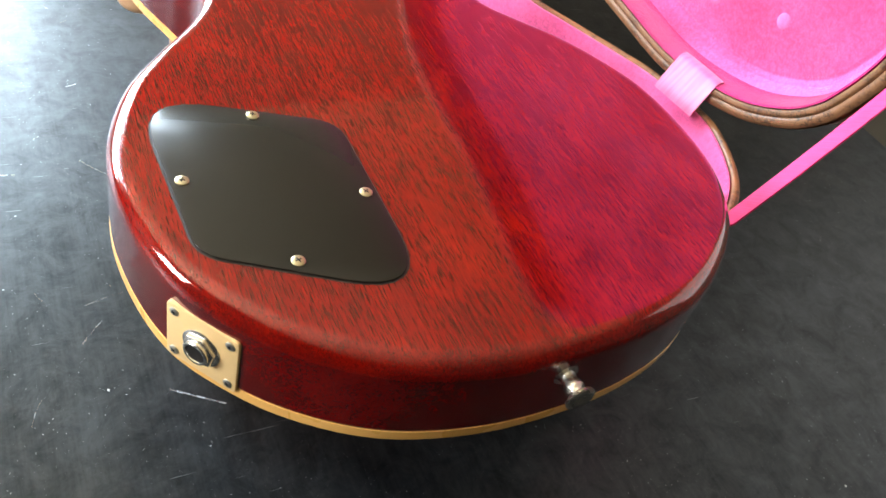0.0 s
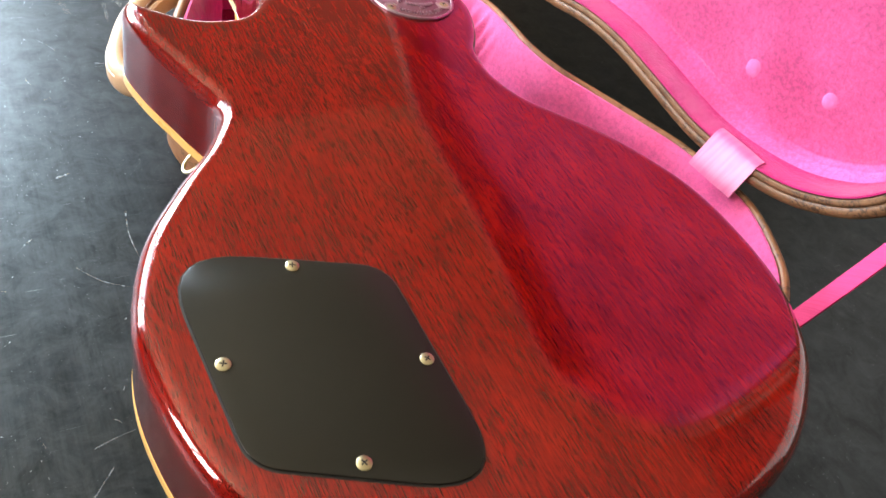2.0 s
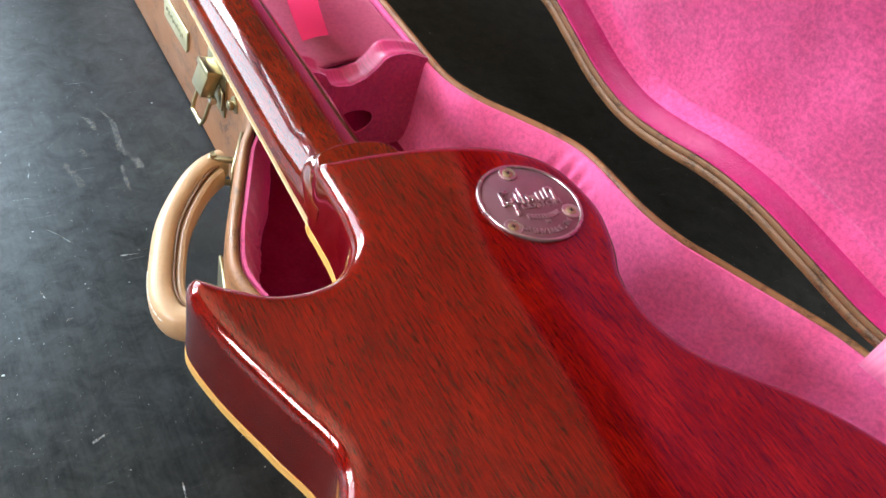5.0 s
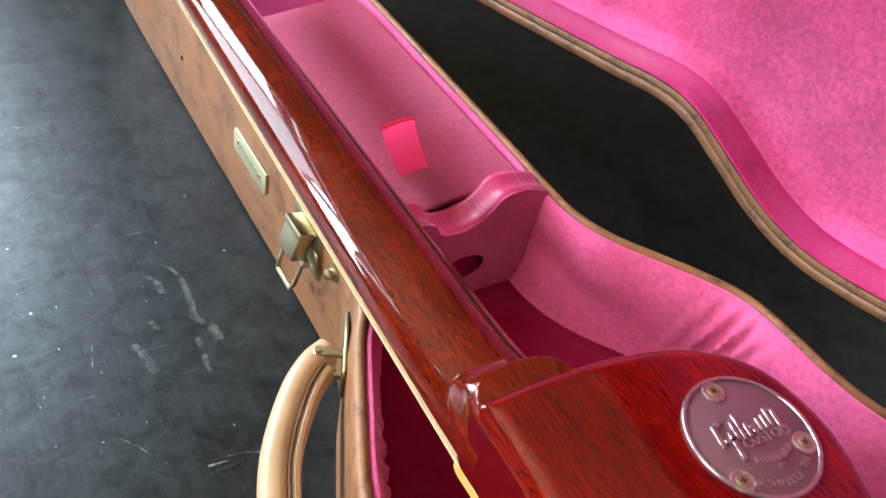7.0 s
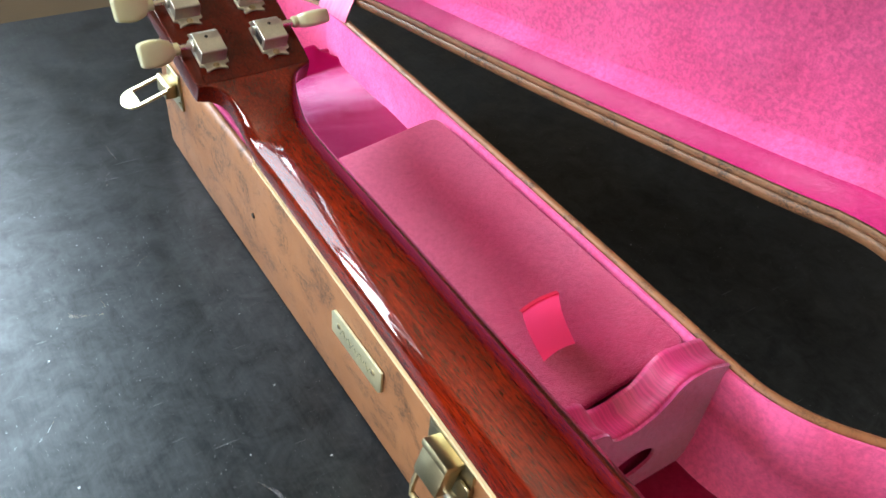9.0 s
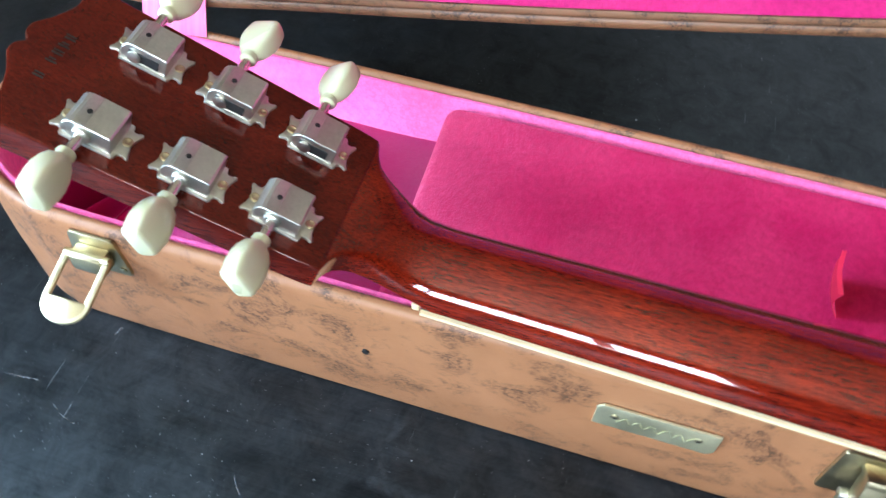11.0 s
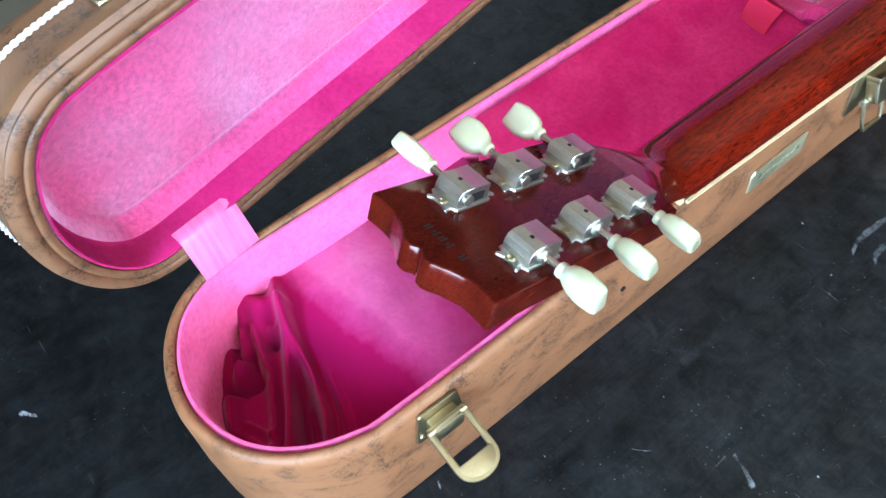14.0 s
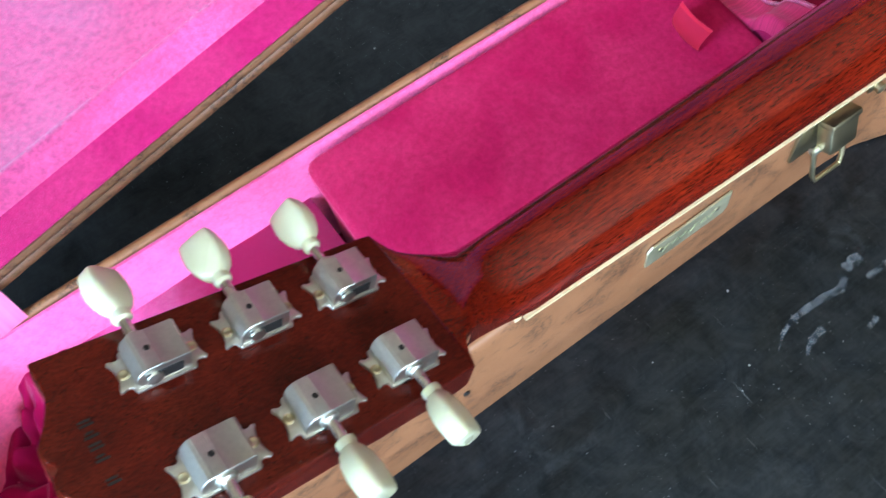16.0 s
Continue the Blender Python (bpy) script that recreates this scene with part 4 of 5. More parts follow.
def wavy(poly, d, z, amp, seed, bulge=0.0):
    """An inset outline whose distance wanders, for cloth, padded further in round the body."""
    a, b = inset(poly, d), inset(poly, d + 0.01)
    out = []
    for p, q in zip(a, b):
        w = amp * noise.noise(Vector((p.x * 40, p.y * 40, seed)))
        t = max(0.0, min(1.0, (0.590 - p.y) / 0.04))
        w += bulge * t * t * (3 - 2 * t)
        near = math.exp(-((p.y - WRINKLE_Y) / 0.024) ** 2)
        w += bulge * 0.5 * near * (math.sin(p.y * 560 + 3.0 * noise.noise(Vector((p.x * 30, p.y * 30, 3))) + z * 150) + 0.7 * noise.noise(Vector((p.y * 170, z * 60, 6))))
        out.append(Vector((p.x, p.y, z)) + Vector(((q - p).x, (q - p).y, 0)) * 100 * w)
    return out


def build_case():
    c = thing("guitar_case", (0.07, 0.55, 0), "open brown guitar case lined with pink plush on the black table", "guitar case")
    shell = loft([ring(inset(CASE, 0.006), 0.0), ring(inset(CASE, 0.0018), 0.0012), ring(CASE, 0.006), ring(inset(CASE, -0.0008), 0.045), ring(CASE, 0.086), ring(inset(CASE, 0.0006), 0.0905),
                  ring(inset(CASE, 0.0022), 0.0935), ring(inset(CASE, 0.0045), RIM), ring(inset(CASE, 0.0066), 0.0937), ring(inset(CASE, 0.0076), 0.0910), ring(inset(CASE, 0.0080), 0.012)])
    part("shell", shell, vinyl, c, "mottled brown vinyl shell", 50)
    fine = dense(CASE)
    lining = loft([ring(inset(fine, 0.0078), 0.0900), ring(inset(fine, 0.0088), 0.0928), ring(inset(fine, 0.0104), 0.0926), ring(inset(fine, 0.0116), 0.0895),
                   wavy(fine, 0.0120, 0.084, 0.0006, 1, 0.0022), wavy(fine, 0.0122, 0.076, 0.0008, 1, 0.0042), wavy(fine, 0.0124, 0.067, 0.0012, 2, 0.0052), wavy(fine, 0.0126, 0.058, 0.0014, 2, 0.0058), wavy(fine, 0.0128, 0.047, 0.0016, 3, 0.0060),
                   wavy(fine, 0.0130, 0.036, 0.0016, 3, 0.0060), wavy(fine, 0.0150, 0.022, 0.0012, 4, 0.0040), ring(inset(fine, 0.020), 0.018)], False, False)
    part("lining", lining, plush, c, "pink plush lining", 60)
    part("lining_floor", loft([ring(inset(CASE, 0.0200), 0.0180), ring(inset(CASE, 0.024), 0.0172), ring(inset(CASE, 0.03), 0.0168)], False, True), plush_recess_shade, c, "pink plush floor, recess shade put into its colour")
    build_neck_block(c)
    build_box(c)
    build_head_pad(c)
    build_hardware(c)
    build_lid(c)
    build_tapes(c)
    return c


SADDLE = [(-0.02, 0.094), (0.0, 0.0945), (0.020, 0.0985), (0.036, 0.096), (0.049, 0.0925), (0.0535, 0.0900), (0.058, 0.0820), (0.064, 0.0790), (0.076, 0.0785), (0.088, 0.0835), (0.0955, 0.0915), (0.101, 0.0985), (0.107, 0.1010), (0.120, 0.1012), (0.1385, 0.0945), (0.16, 0.09)]


def saddle_z(x):
    """Top of the neck cradle across the case."""
    for (a, za), (b, zb) in zip(SADDLE, SADDLE[1:]):
        if a <= x <= b:
            t = (x - a) / (b - a)
            return za + (zb - za) * t
    return 0.094


def build_neck_block(c):
    xs = [-0.001 + 0.1385 * i / 56 for i in range(57)]
    y0, y1 = 0.597, 0.618
    # front and back boards, with an oval hole through the front one
    bm = bmesh.new()
    hole_c, hole_r = Vector((0.0830, 0.0450)), (0.0165, 0.0110)
    n = 28
    outer = [Vector((x, 0.018)) for x in xs] + [Vector((x, saddle_z(x) + 0.0012)) for x in xs[::-1]]
    oval = [Vector((hole_c.x + hole_r[0] * math.cos(2 * math.pi * i / n), hole_c.y + hole_r[1] * math.sin(2 * math.pi * i / n))) for i in range(n)]
    ov, iv = [bm.verts.new((p.x, y0, p.y)) for p in outer], [bm.verts.new((p.x, y0, p.y)) for p in oval]
    edges = [bm.edges.new((v[i], v[(i + 1) % len(v)])) for v in (ov, iv) for i in range(len(v))]
    bmesh.ops.triangle_fill(bm, edges=edges, use_beauty=True)
    geo = bmesh.ops.extrude_face_region(bm, geom=list(bm.faces))
    bmesh.ops.translate(bm, vec=(0, 0.0018, 0), verts=[v for v in geo["geom"] if isinstance(v, bmesh.types.BMVert)])
    part("neck_cradle", bm, plush_lid, c, "plush-covered neck cradle board with an oval hole", 40)
    back = loft([[Vector((x, y, 0.018)) for x in (xs[0], xs[-1])] + [Vector((x, y, saddle_z(x) - 0.004)) for x in xs[::-1]] for y in (y0 + 0.0065, y1)])
    part("cradle_back", back, plush_wall_shade, c)
    rows = []
    for y, dz, k in ((y0 + 0.0016, -0.004, 0), (y0 + 0.0020, -0.0006, 0), (y0 + 0.0040, 0.0006, 1), (y0 + 0.008, -0.0012, 1), (y1 - 0.007, -0.0014, 1), (y1 - 0.002, 0.0008, 1), (y1 + 0.001, 0.0010, 1), (y1 + 0.002, -0.002, 0), (y1 + 0.002, -0.010, 0)):
        rows.append([Vector((x, y + 0.0012 * noise.noise(Vector((x * 60, y * 30, 2))), saddle_z(x) + dz + 0.0016 * noise.noise(Vector((x * 70, y * 90, 5))))) for x in xs])
    part("cradle_ribbon", loft(rows, False, False, False), ribbon, c, "crumpled pink satin ribbon over the cradle", 80)


def lid_panel_z(x):
    return 0.0800 + 0.16 * (x - 0.055)


def build_box(c):
    y0, y1, x0, x1 = 0.6208, 0.876, 0.0, 0.1335
    out = rounded([(x0, y0), (x1, y0), (x1, y1), (x0, y1)], 0.009, 5)
    lo = [Vector((p.x, p.y, lid_panel_z(p.x) - 0.007)) for p in out]
    rows = [lo, [Vector((p.x, p.y, lid_panel_z(p.x) - 0.0015)) for p in out], [Vector((p.x, p.y, lid_panel_z(p.x))) for p in inset(out, 0.0015)], [Vector((p.x, p.y, lid_panel_z(p.x) + 0.0004)) for p in inset(out, 0.0042)], [Vector((p.x, p.y, lid_panel_z(p.x) + 0.0004)) for p in inset(out, 0.0065)]]
    box = part("accessory_box", loft([ring(inset(out, 0.003), 0.018), [Vector((p.x, p.y, lid_panel_z(p.x) - 0.008)) for p in inset(out, 0.003)]]), plush_recess_shade, c, "pink plush accessory compartment")
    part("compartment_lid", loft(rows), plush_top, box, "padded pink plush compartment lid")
    tape = []
    for k in range(9):
        t = k / 8
        y = 0.6555 + 0.010 * t + 0.004 * math.sin(t * 3)
        row = []
        for x in (0.0618, 0.0655, 0.069, 0.0728, 0.0765, 0.080, 0.0832):
            row.append(Vector((x - 0.0125 * t + 0.10 * t * (x - 0.0725), y + 0.0015 * math.sin((x - 0.0618) / 0.0214 * math.pi), lid_panel_z(x) + 0.0350 * t)))
        tape.append(row)
    tape.append([p + Vector((-0.0002, 0.0022, -0.0004)) for p in tape[-1]])
    part("pull_tab", loft(tape, False, False, False), tab_tape, box, "upright translucent pink pull tab", 80)


def build_head_pad(c):
    inner = inset(CASE, 0.0115)
    def span(y):
        xs = []
        for p, q in zip(inner, inner[1:] + inner[:1]):
            if (p.y - y) * (q.y - y) <= 0 and p.y != q.y:
                xs.append(p.x + (q.x - p.x) * (y - p.y) / (q.y - p.y))
        return min(xs), max(xs)
    # folds along bent lines: line, half width, height
    ridges = [([(0.1378, 1.038), (0.1177, 1.0431), (0.0967, 1.0546), (0.0725, 1.0712), (0.0498, 1.0865), (0.0325, 1.0983)], 0.0040, 0.021), ([(0.1177, 1.0431), (0.0965, 1.0486), (0.0679, 1.0554), (0.0472, 1.0634), (0.0297, 1.0734), (0.0179, 1.0815)], 0.0032, 0.014),
              ([(0.043, 1.0788), (0.0239, 1.0885)], 0.0026, 0.008), ([(0.0726, 1.0443), (0.0533, 1.0495), (0.0237, 1.0616)], 0.0030, 0.005), ([(0.1001, 1.0696), (0.0676, 1.0866), (0.0391, 1.1036)], 0.0036, 0.010)]
    grooves = [([(0.0928, 1.0559), (0.0637, 1.0718), (0.039, 1.0841), (0.0264, 1.0913)], 0.0034, -0.012), ([(0.0583, 1.0657), (0.0328, 1.077), (0.0203, 1.0843)], 0.0026, -0.009), ([(0.0795, 1.0738), (0.0555, 1.0881), (0.0351, 1.1014)], 0.0026, -0.007)]
    lumps = [([(0.1398, 1.0707), (0.1379, 1.0595), (0.1272, 1.0537)], 0.0075, 0.020), ([(0.1246, 1.0627), (0.1028, 1.0727)], 0.0030, 0.011), ([(0.1292, 1.0708), (0.1194, 1.0754)], 0.0028, 0.010), ([(0.1158, 1.0575), (0.1102, 1.0536)], 0.0022, 0.009),
             ([(0.1357, 1.0751), (0.117, 1.0831)], 0.0028, -0.013), ([(0.1172, 1.0719), (0.0986, 1.0792)], 0.0036, -0.013), ([(0.0948, 1.0776), (0.0984, 1.0909), (0.1062, 1.0987)], 0.0026, -0.011), ([(0.1114, 1.0614), (0.1074, 1.0563)], 0.0024, -0.010),
             ([(0.1152, 1.0822), (0.1061, 1.0903)], 0.0026, 0.009), ([(0.1021, 1.0995), (0.0775, 1.1107)], 0.0034, 0.012)]
    pleats = [([(0.0823 - 0.0095 * k, 1.1023 + 0.0037 * k), (0.0616 - 0.0097 * k, 1.0941 + 0.0045 * k)], 0.0022, 0.0055) for k in range(3)]
    folds = ridges + grooves + lumps + pleats

    def fold(x, y):
        z = 0.0
        for line, half, high in folds:
            best, along = 1.0, 0.0
            for k, ((ax, ay), (bx, by)) in enumerate(zip(line, line[1:])):
                ex, ey = bx - ax, by - ay
                t = max(0.0, min(1.0, ((x - ax) * ex + (y - ay) * ey) / (ex * ex + ey * ey)))
                d = math.hypot(x - ax - ex * t, y - ay - ey * t)
                if d < best:
                    best, along = d, (k + t) / (len(line) - 1)
            z += high * math.exp(-(best / half) ** 2 * 0.7) * min(1.0, 0.4 + 3.0 * along)
        return z

    rows, ny, nx = [], 220, 170
    for j in range(ny + 1):
        y = 0.879 + 0.141 * j / 60 if j < 60 else 1.020 + 0.0955 * (j - 60) / 160
        a, b = span(y)
        row = []
        for i in range(nx + 1):
            x = a + (b - a) * i / nx
            t = max(0.0, min(1.0, (y - 1.002 - 0.176 * (x - 0.008)) / 0.055))
            z = 0.056 - 0.031 * t * t * (3 - 2 * t)
            if y > 1.02:
                wx, wy = x + 0.0015 * noise.noise(Vector((x * 30, y * 30, 3))), y + 0.0015 * noise.noise(Vector((x * 30, y * 30, 8)))
                z += fold(wx, wy)
                heap = math.exp(-((x - 0.118) / 0.026) ** 2 - ((y - 1.074) / 0.020) ** 2)
                z += heap * (0.014 + 0.004 * noise.noise(Vector((x * 110, y * 110, 9))))
            z += 0.0012 * noise.noise(Vector((x * 35, y * 35, 12)))
            crease = math.exp(-((y - 0.955) / 0.035) ** 2)
            z += crease * 0.0008 * noise.noise(Vector((x * 14, (y + 0.25 * x) * 120, 4)))
            row.append(Vector((x, y, z)))
        rows.append(row)
    for _ in range(2):
        zs = [[p.z for p in row] for row in rows]
        for j in range(1, ny):
            for i in range(1, nx):
                rows[j][i].z = (zs[j][i] * 2 + zs[j - 1][i] + zs[j + 1][i] + zs[j][i - 1] + zs[j][i + 1]) / 6
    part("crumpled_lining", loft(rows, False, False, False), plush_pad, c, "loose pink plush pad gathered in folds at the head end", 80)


def build_latch(c, m, label, tongue_at=0.023, turn=35, w=0.0115, wire=0.0042):
    """A case latch: x along the wall, y up, z off the wall."""
    plate = rounded([(-0.017, -0.016), (0.017, -0.016), (0.013, 0.012), (-0.013, 0.012)], 0.003, 4)
    lt = part("latch", moved(bent(plate, -0.0006, 0.0012, 0.0004), m), brass, c, label)
    part("latch_body", rbox(0.019, 0.012, 0.010, 0.0018, 2, m @ Matrix.Translation((0, -0.001, 0.006))), brass, lt)
    part("latch_pin", lathe([(0.0024, -0.0125), (0.0024, 0.0125)], 12, m @ Matrix.Translation((0, 0.003, 0.0075)) @ Matrix.Rotation(radians(90), 4, "Y")), brass, lt)
    for x in (-0.0125, 0.0125):
        part("rivet", lathe([(0.0022, 0.001), (0.0020, 0.0018), (0.0008, 0.0022)], 12, m @ Matrix.Translation((x, -0.011, 0))), brass, lt)
    hang = m @ Matrix.Translation((0, 0.003, 0.0075)) @ Matrix.Rotation(radians(turn), 4, "X")
    arc = [Vector((-w * math.cos(math.pi * k / 14), -0.0240 - 0.0098 * math.sin(math.pi * k / 14) ** 0.85, 0)) for k in range(15)]
    path = [Vector((-w, 0, 0)), Vector((-w, -0.012, 0))] + arc + [Vector((w, -0.012, 0)), Vector((w, 0, 0))]
    bail = sweep(path, round_shape(wire, 0.0024, 8, 0.7))
    if tongue_at:
        tongue = [Vector((-w, -tongue_at))] + [Vector((p.x, p.y)) for p in arc] + [Vector((w, -tongue_at))]
        join(bail, bent(tongue, -0.0012, 0.0012, 0.0004))
    part("bail", moved(bail, hang), brass, lt, "brass wire bail with a rounded tongue" if tongue_at else "thin brass wire bail")
    return lt


def wall_frame(x, y, z, nx, ny):
    return side_frame(x, y, nx, ny, z)


def build_hardware(c):
    build_latch(c, wall_frame(-0.0122, 1.020, 0.078, -1, 0), "open brass latch near the head end", 0.023, -72)
    build_latch(c, wall_frame(-0.0535, 0.355, 0.072, -1, 0.05), "open brass latch by the waist", 0, -44, 0.0066, 0.0022)
    # lock with a hinged hasp
    m = wall_frame(-0.0118, 0.634, 0.070, -1, 0)
    plate = rounded([(-0.019, -0.020), (0.019, -0.020), (0.019, 0.018), (-0.019, 0.018)], 0.003, 4)
    lock = part("lock", moved(bent(plate, -0.0006, 0.0012, 0.0004), m), brass, c, "brass lock with its loop hanging down")
    tilt = m @ Matrix.Translation((0.001, 0.004, 0.0085)) @ Matrix.Rotation(radians(-16), 4, "X")
    part("lock_body", rbox(0.020, 0.021, 0.0105, 0.0016, 2, tilt), brass, lock)
    part("lock_cap", rbox(0.0215, 0.0045, 0.0125, 0.0012, 2, tilt @ Matrix.Translation((0, 0.0092, 0))), brass, lock)
    part("pivot", lathe([(0.0026, -0.0135), (0.0026, 0.0135)], 12, m @ Matrix.Translation((0.001, -0.007, 0.0075)) @ Matrix.Rotation(radians(90), 4, "Y")), nickel, lock)
    part("spring", rbox(0.008, 0.016, 0.0016, 0.0005, 1, m @ Matrix.Translation((0.016, -0.004, 0.003))), brass, lock)
    path = [Vector(p) for p in ((-0.0115, -0.006, 0.008), (-0.0115, -0.024, 0.013), (-0.0095, -0.029, 0.0145), (0.0095, -0.029, 0.0145), (0.0115, -0.024, 0.013), (0.0115, -0.006, 0.008))]
    part("lock_loop", moved(sweep(path, round_shape(0.0032, 0.0032, 8), Vector((0, 0, 1))), m), brass, lock)
    st = wall_frame(-0.0122, 0.597, 0.076, -1, -0.05)
    part("catch_stud", lathe([(0.0060, -0.001), (0.0060, 0.0012), (0.0030, 0.0020), (0.0034, 0.0050), (0.0018, 0.0060)], 16, st), brass, c)
    # nameplate with an illegible script as plain shapes
    m = wall_frame(-0.0122, 0.7285, 0.0590, -1, 0)
    np_ = [Vector(p) for p in ((-0.029, -0.0095), (0.026, -0.0095), (0.029, -0.006), (0.029, 0.0095), (-0.026, 0.0095), (-0.029, 0.006))]
    plate = part("nameplate", moved(bent(np_, -0.0006, 0.0007, 0.0003), m), brass_plate, c, "brass nameplate with worn lettering")
    script = bmesh.new()
    for i in range(11):
        a = 25 if i % 2 else -30
        join(script, rbox(0.0005, 0.0060 - 0.003 * ((i * 7) % 3) / 2, 0.0003, 0, 1, m @ Matrix.Translation((-0.0165 + 0.0033 * i, 0.0005 * ((i * 5) % 3 - 1), 0.0008)) @ Matrix.Rotation(radians(a), 4, "Z")))
    part("worn_lettering", script, worn_ink, plate)
    for x in (-0.0198, 0.0198):
        screw(plate, m @ Matrix.Translation((x, 0.0015, 0.0006)), 0.0020)
    part("rivet_hole", lathe([(0.0020, -0.001), (0.0020, 0.0004)], 12, wall_frame(-0.0122, 0.875, 0.052, -1, 0)), dark_hole, c)
    # handle on its two mounts
    nrm = Vector((-0.90, -0.43, 0)).normalized()
    h = None
    path = [Vector(p) for p in ((-0.0365, 0.5500, 0.066), (-0.0490, 0.5445, 0.066), (-0.0645, 0.5300, 0.066), (-0.0835, 0.5040, 0.065), (-0.0960, 0.4750, 0.064), (-0.1020, 0.4540, 0.064), (-0.1005, 0.4390, 0.064), (-0.0915, 0.4325, 0.065), (-0.0790, 0.4345, 0.066))]
    smooth = spline(path, 4, False)
    roll = [(u + 0.0020, v) for u, v in round_shape(0.0148, 0.0200, 18, 0.8)]
    h = part("handle", sweep(smooth, roll), leather, c, "padded tan leather carrying handle", 60)
    flap = [(u - 0.0078, v - 0.001) for u, v in round_shape(0.0062, 0.0150, 12, 0.7)]
    part("inner_flap", sweep(smooth[3:-5], flap), leather, h)
    for u, v in ((-0.0050, 0.0068), (-0.0050, -0.0085)):
        part("seam", sweep(smooth[3:-5], [(a + u, b + v) for a, b in round_shape(0.0016, 0.0020, 8)]), leather_edge, h)
    for i in range(14):
        p, q = smooth[-16 + i // 2], smooth[-15 + i // 2]
        at = p.lerp(q, 0.5 * (i % 2))
        t = (q - p).normalized()
        side = t.cross(Vector((0, 0, 1)))
        m = Matrix.Translation(at + side * 0.0088 + Vector((0, 0, 0.0040))) @ Matrix.Rotation(math.atan2(t.y, t.x), 4, "Z")
        part("stitch", rbox(0.0022, 0.0012, 0.0010, 0.0003, 1, m), stitch, h)
    for x, y, nx, ny in ((-0.0275, 0.5480, -0.88, 0.47), (-0.0722, 0.4440, -0.975, 0.22)):
        m = wall_frame(x, y, 0.066, nx, ny)
        mount = part("handle_mount", rbox(0.042, 0.024, 0.0022, 0.0008, 1, m @ Matrix.Translation((0, 0, 0.001))), brass, c, "brass handle mount")
        for z in (-0.0095, 0.0095):
            part("lug", rbox(0.004, 0.0035, 0.018, 0.0008, 1, m @ Matrix.Translation((0.008, z, 0.009))), brass, mount)
        part("hinge_pin", lathe([(0.0022, -0.013), (0.0022, 0.013)], 10, m @ Matrix.Translation((0.008, 0, 0.015)) @ Matrix.Rotation(radians(90), 4, "X")), brass, mount)


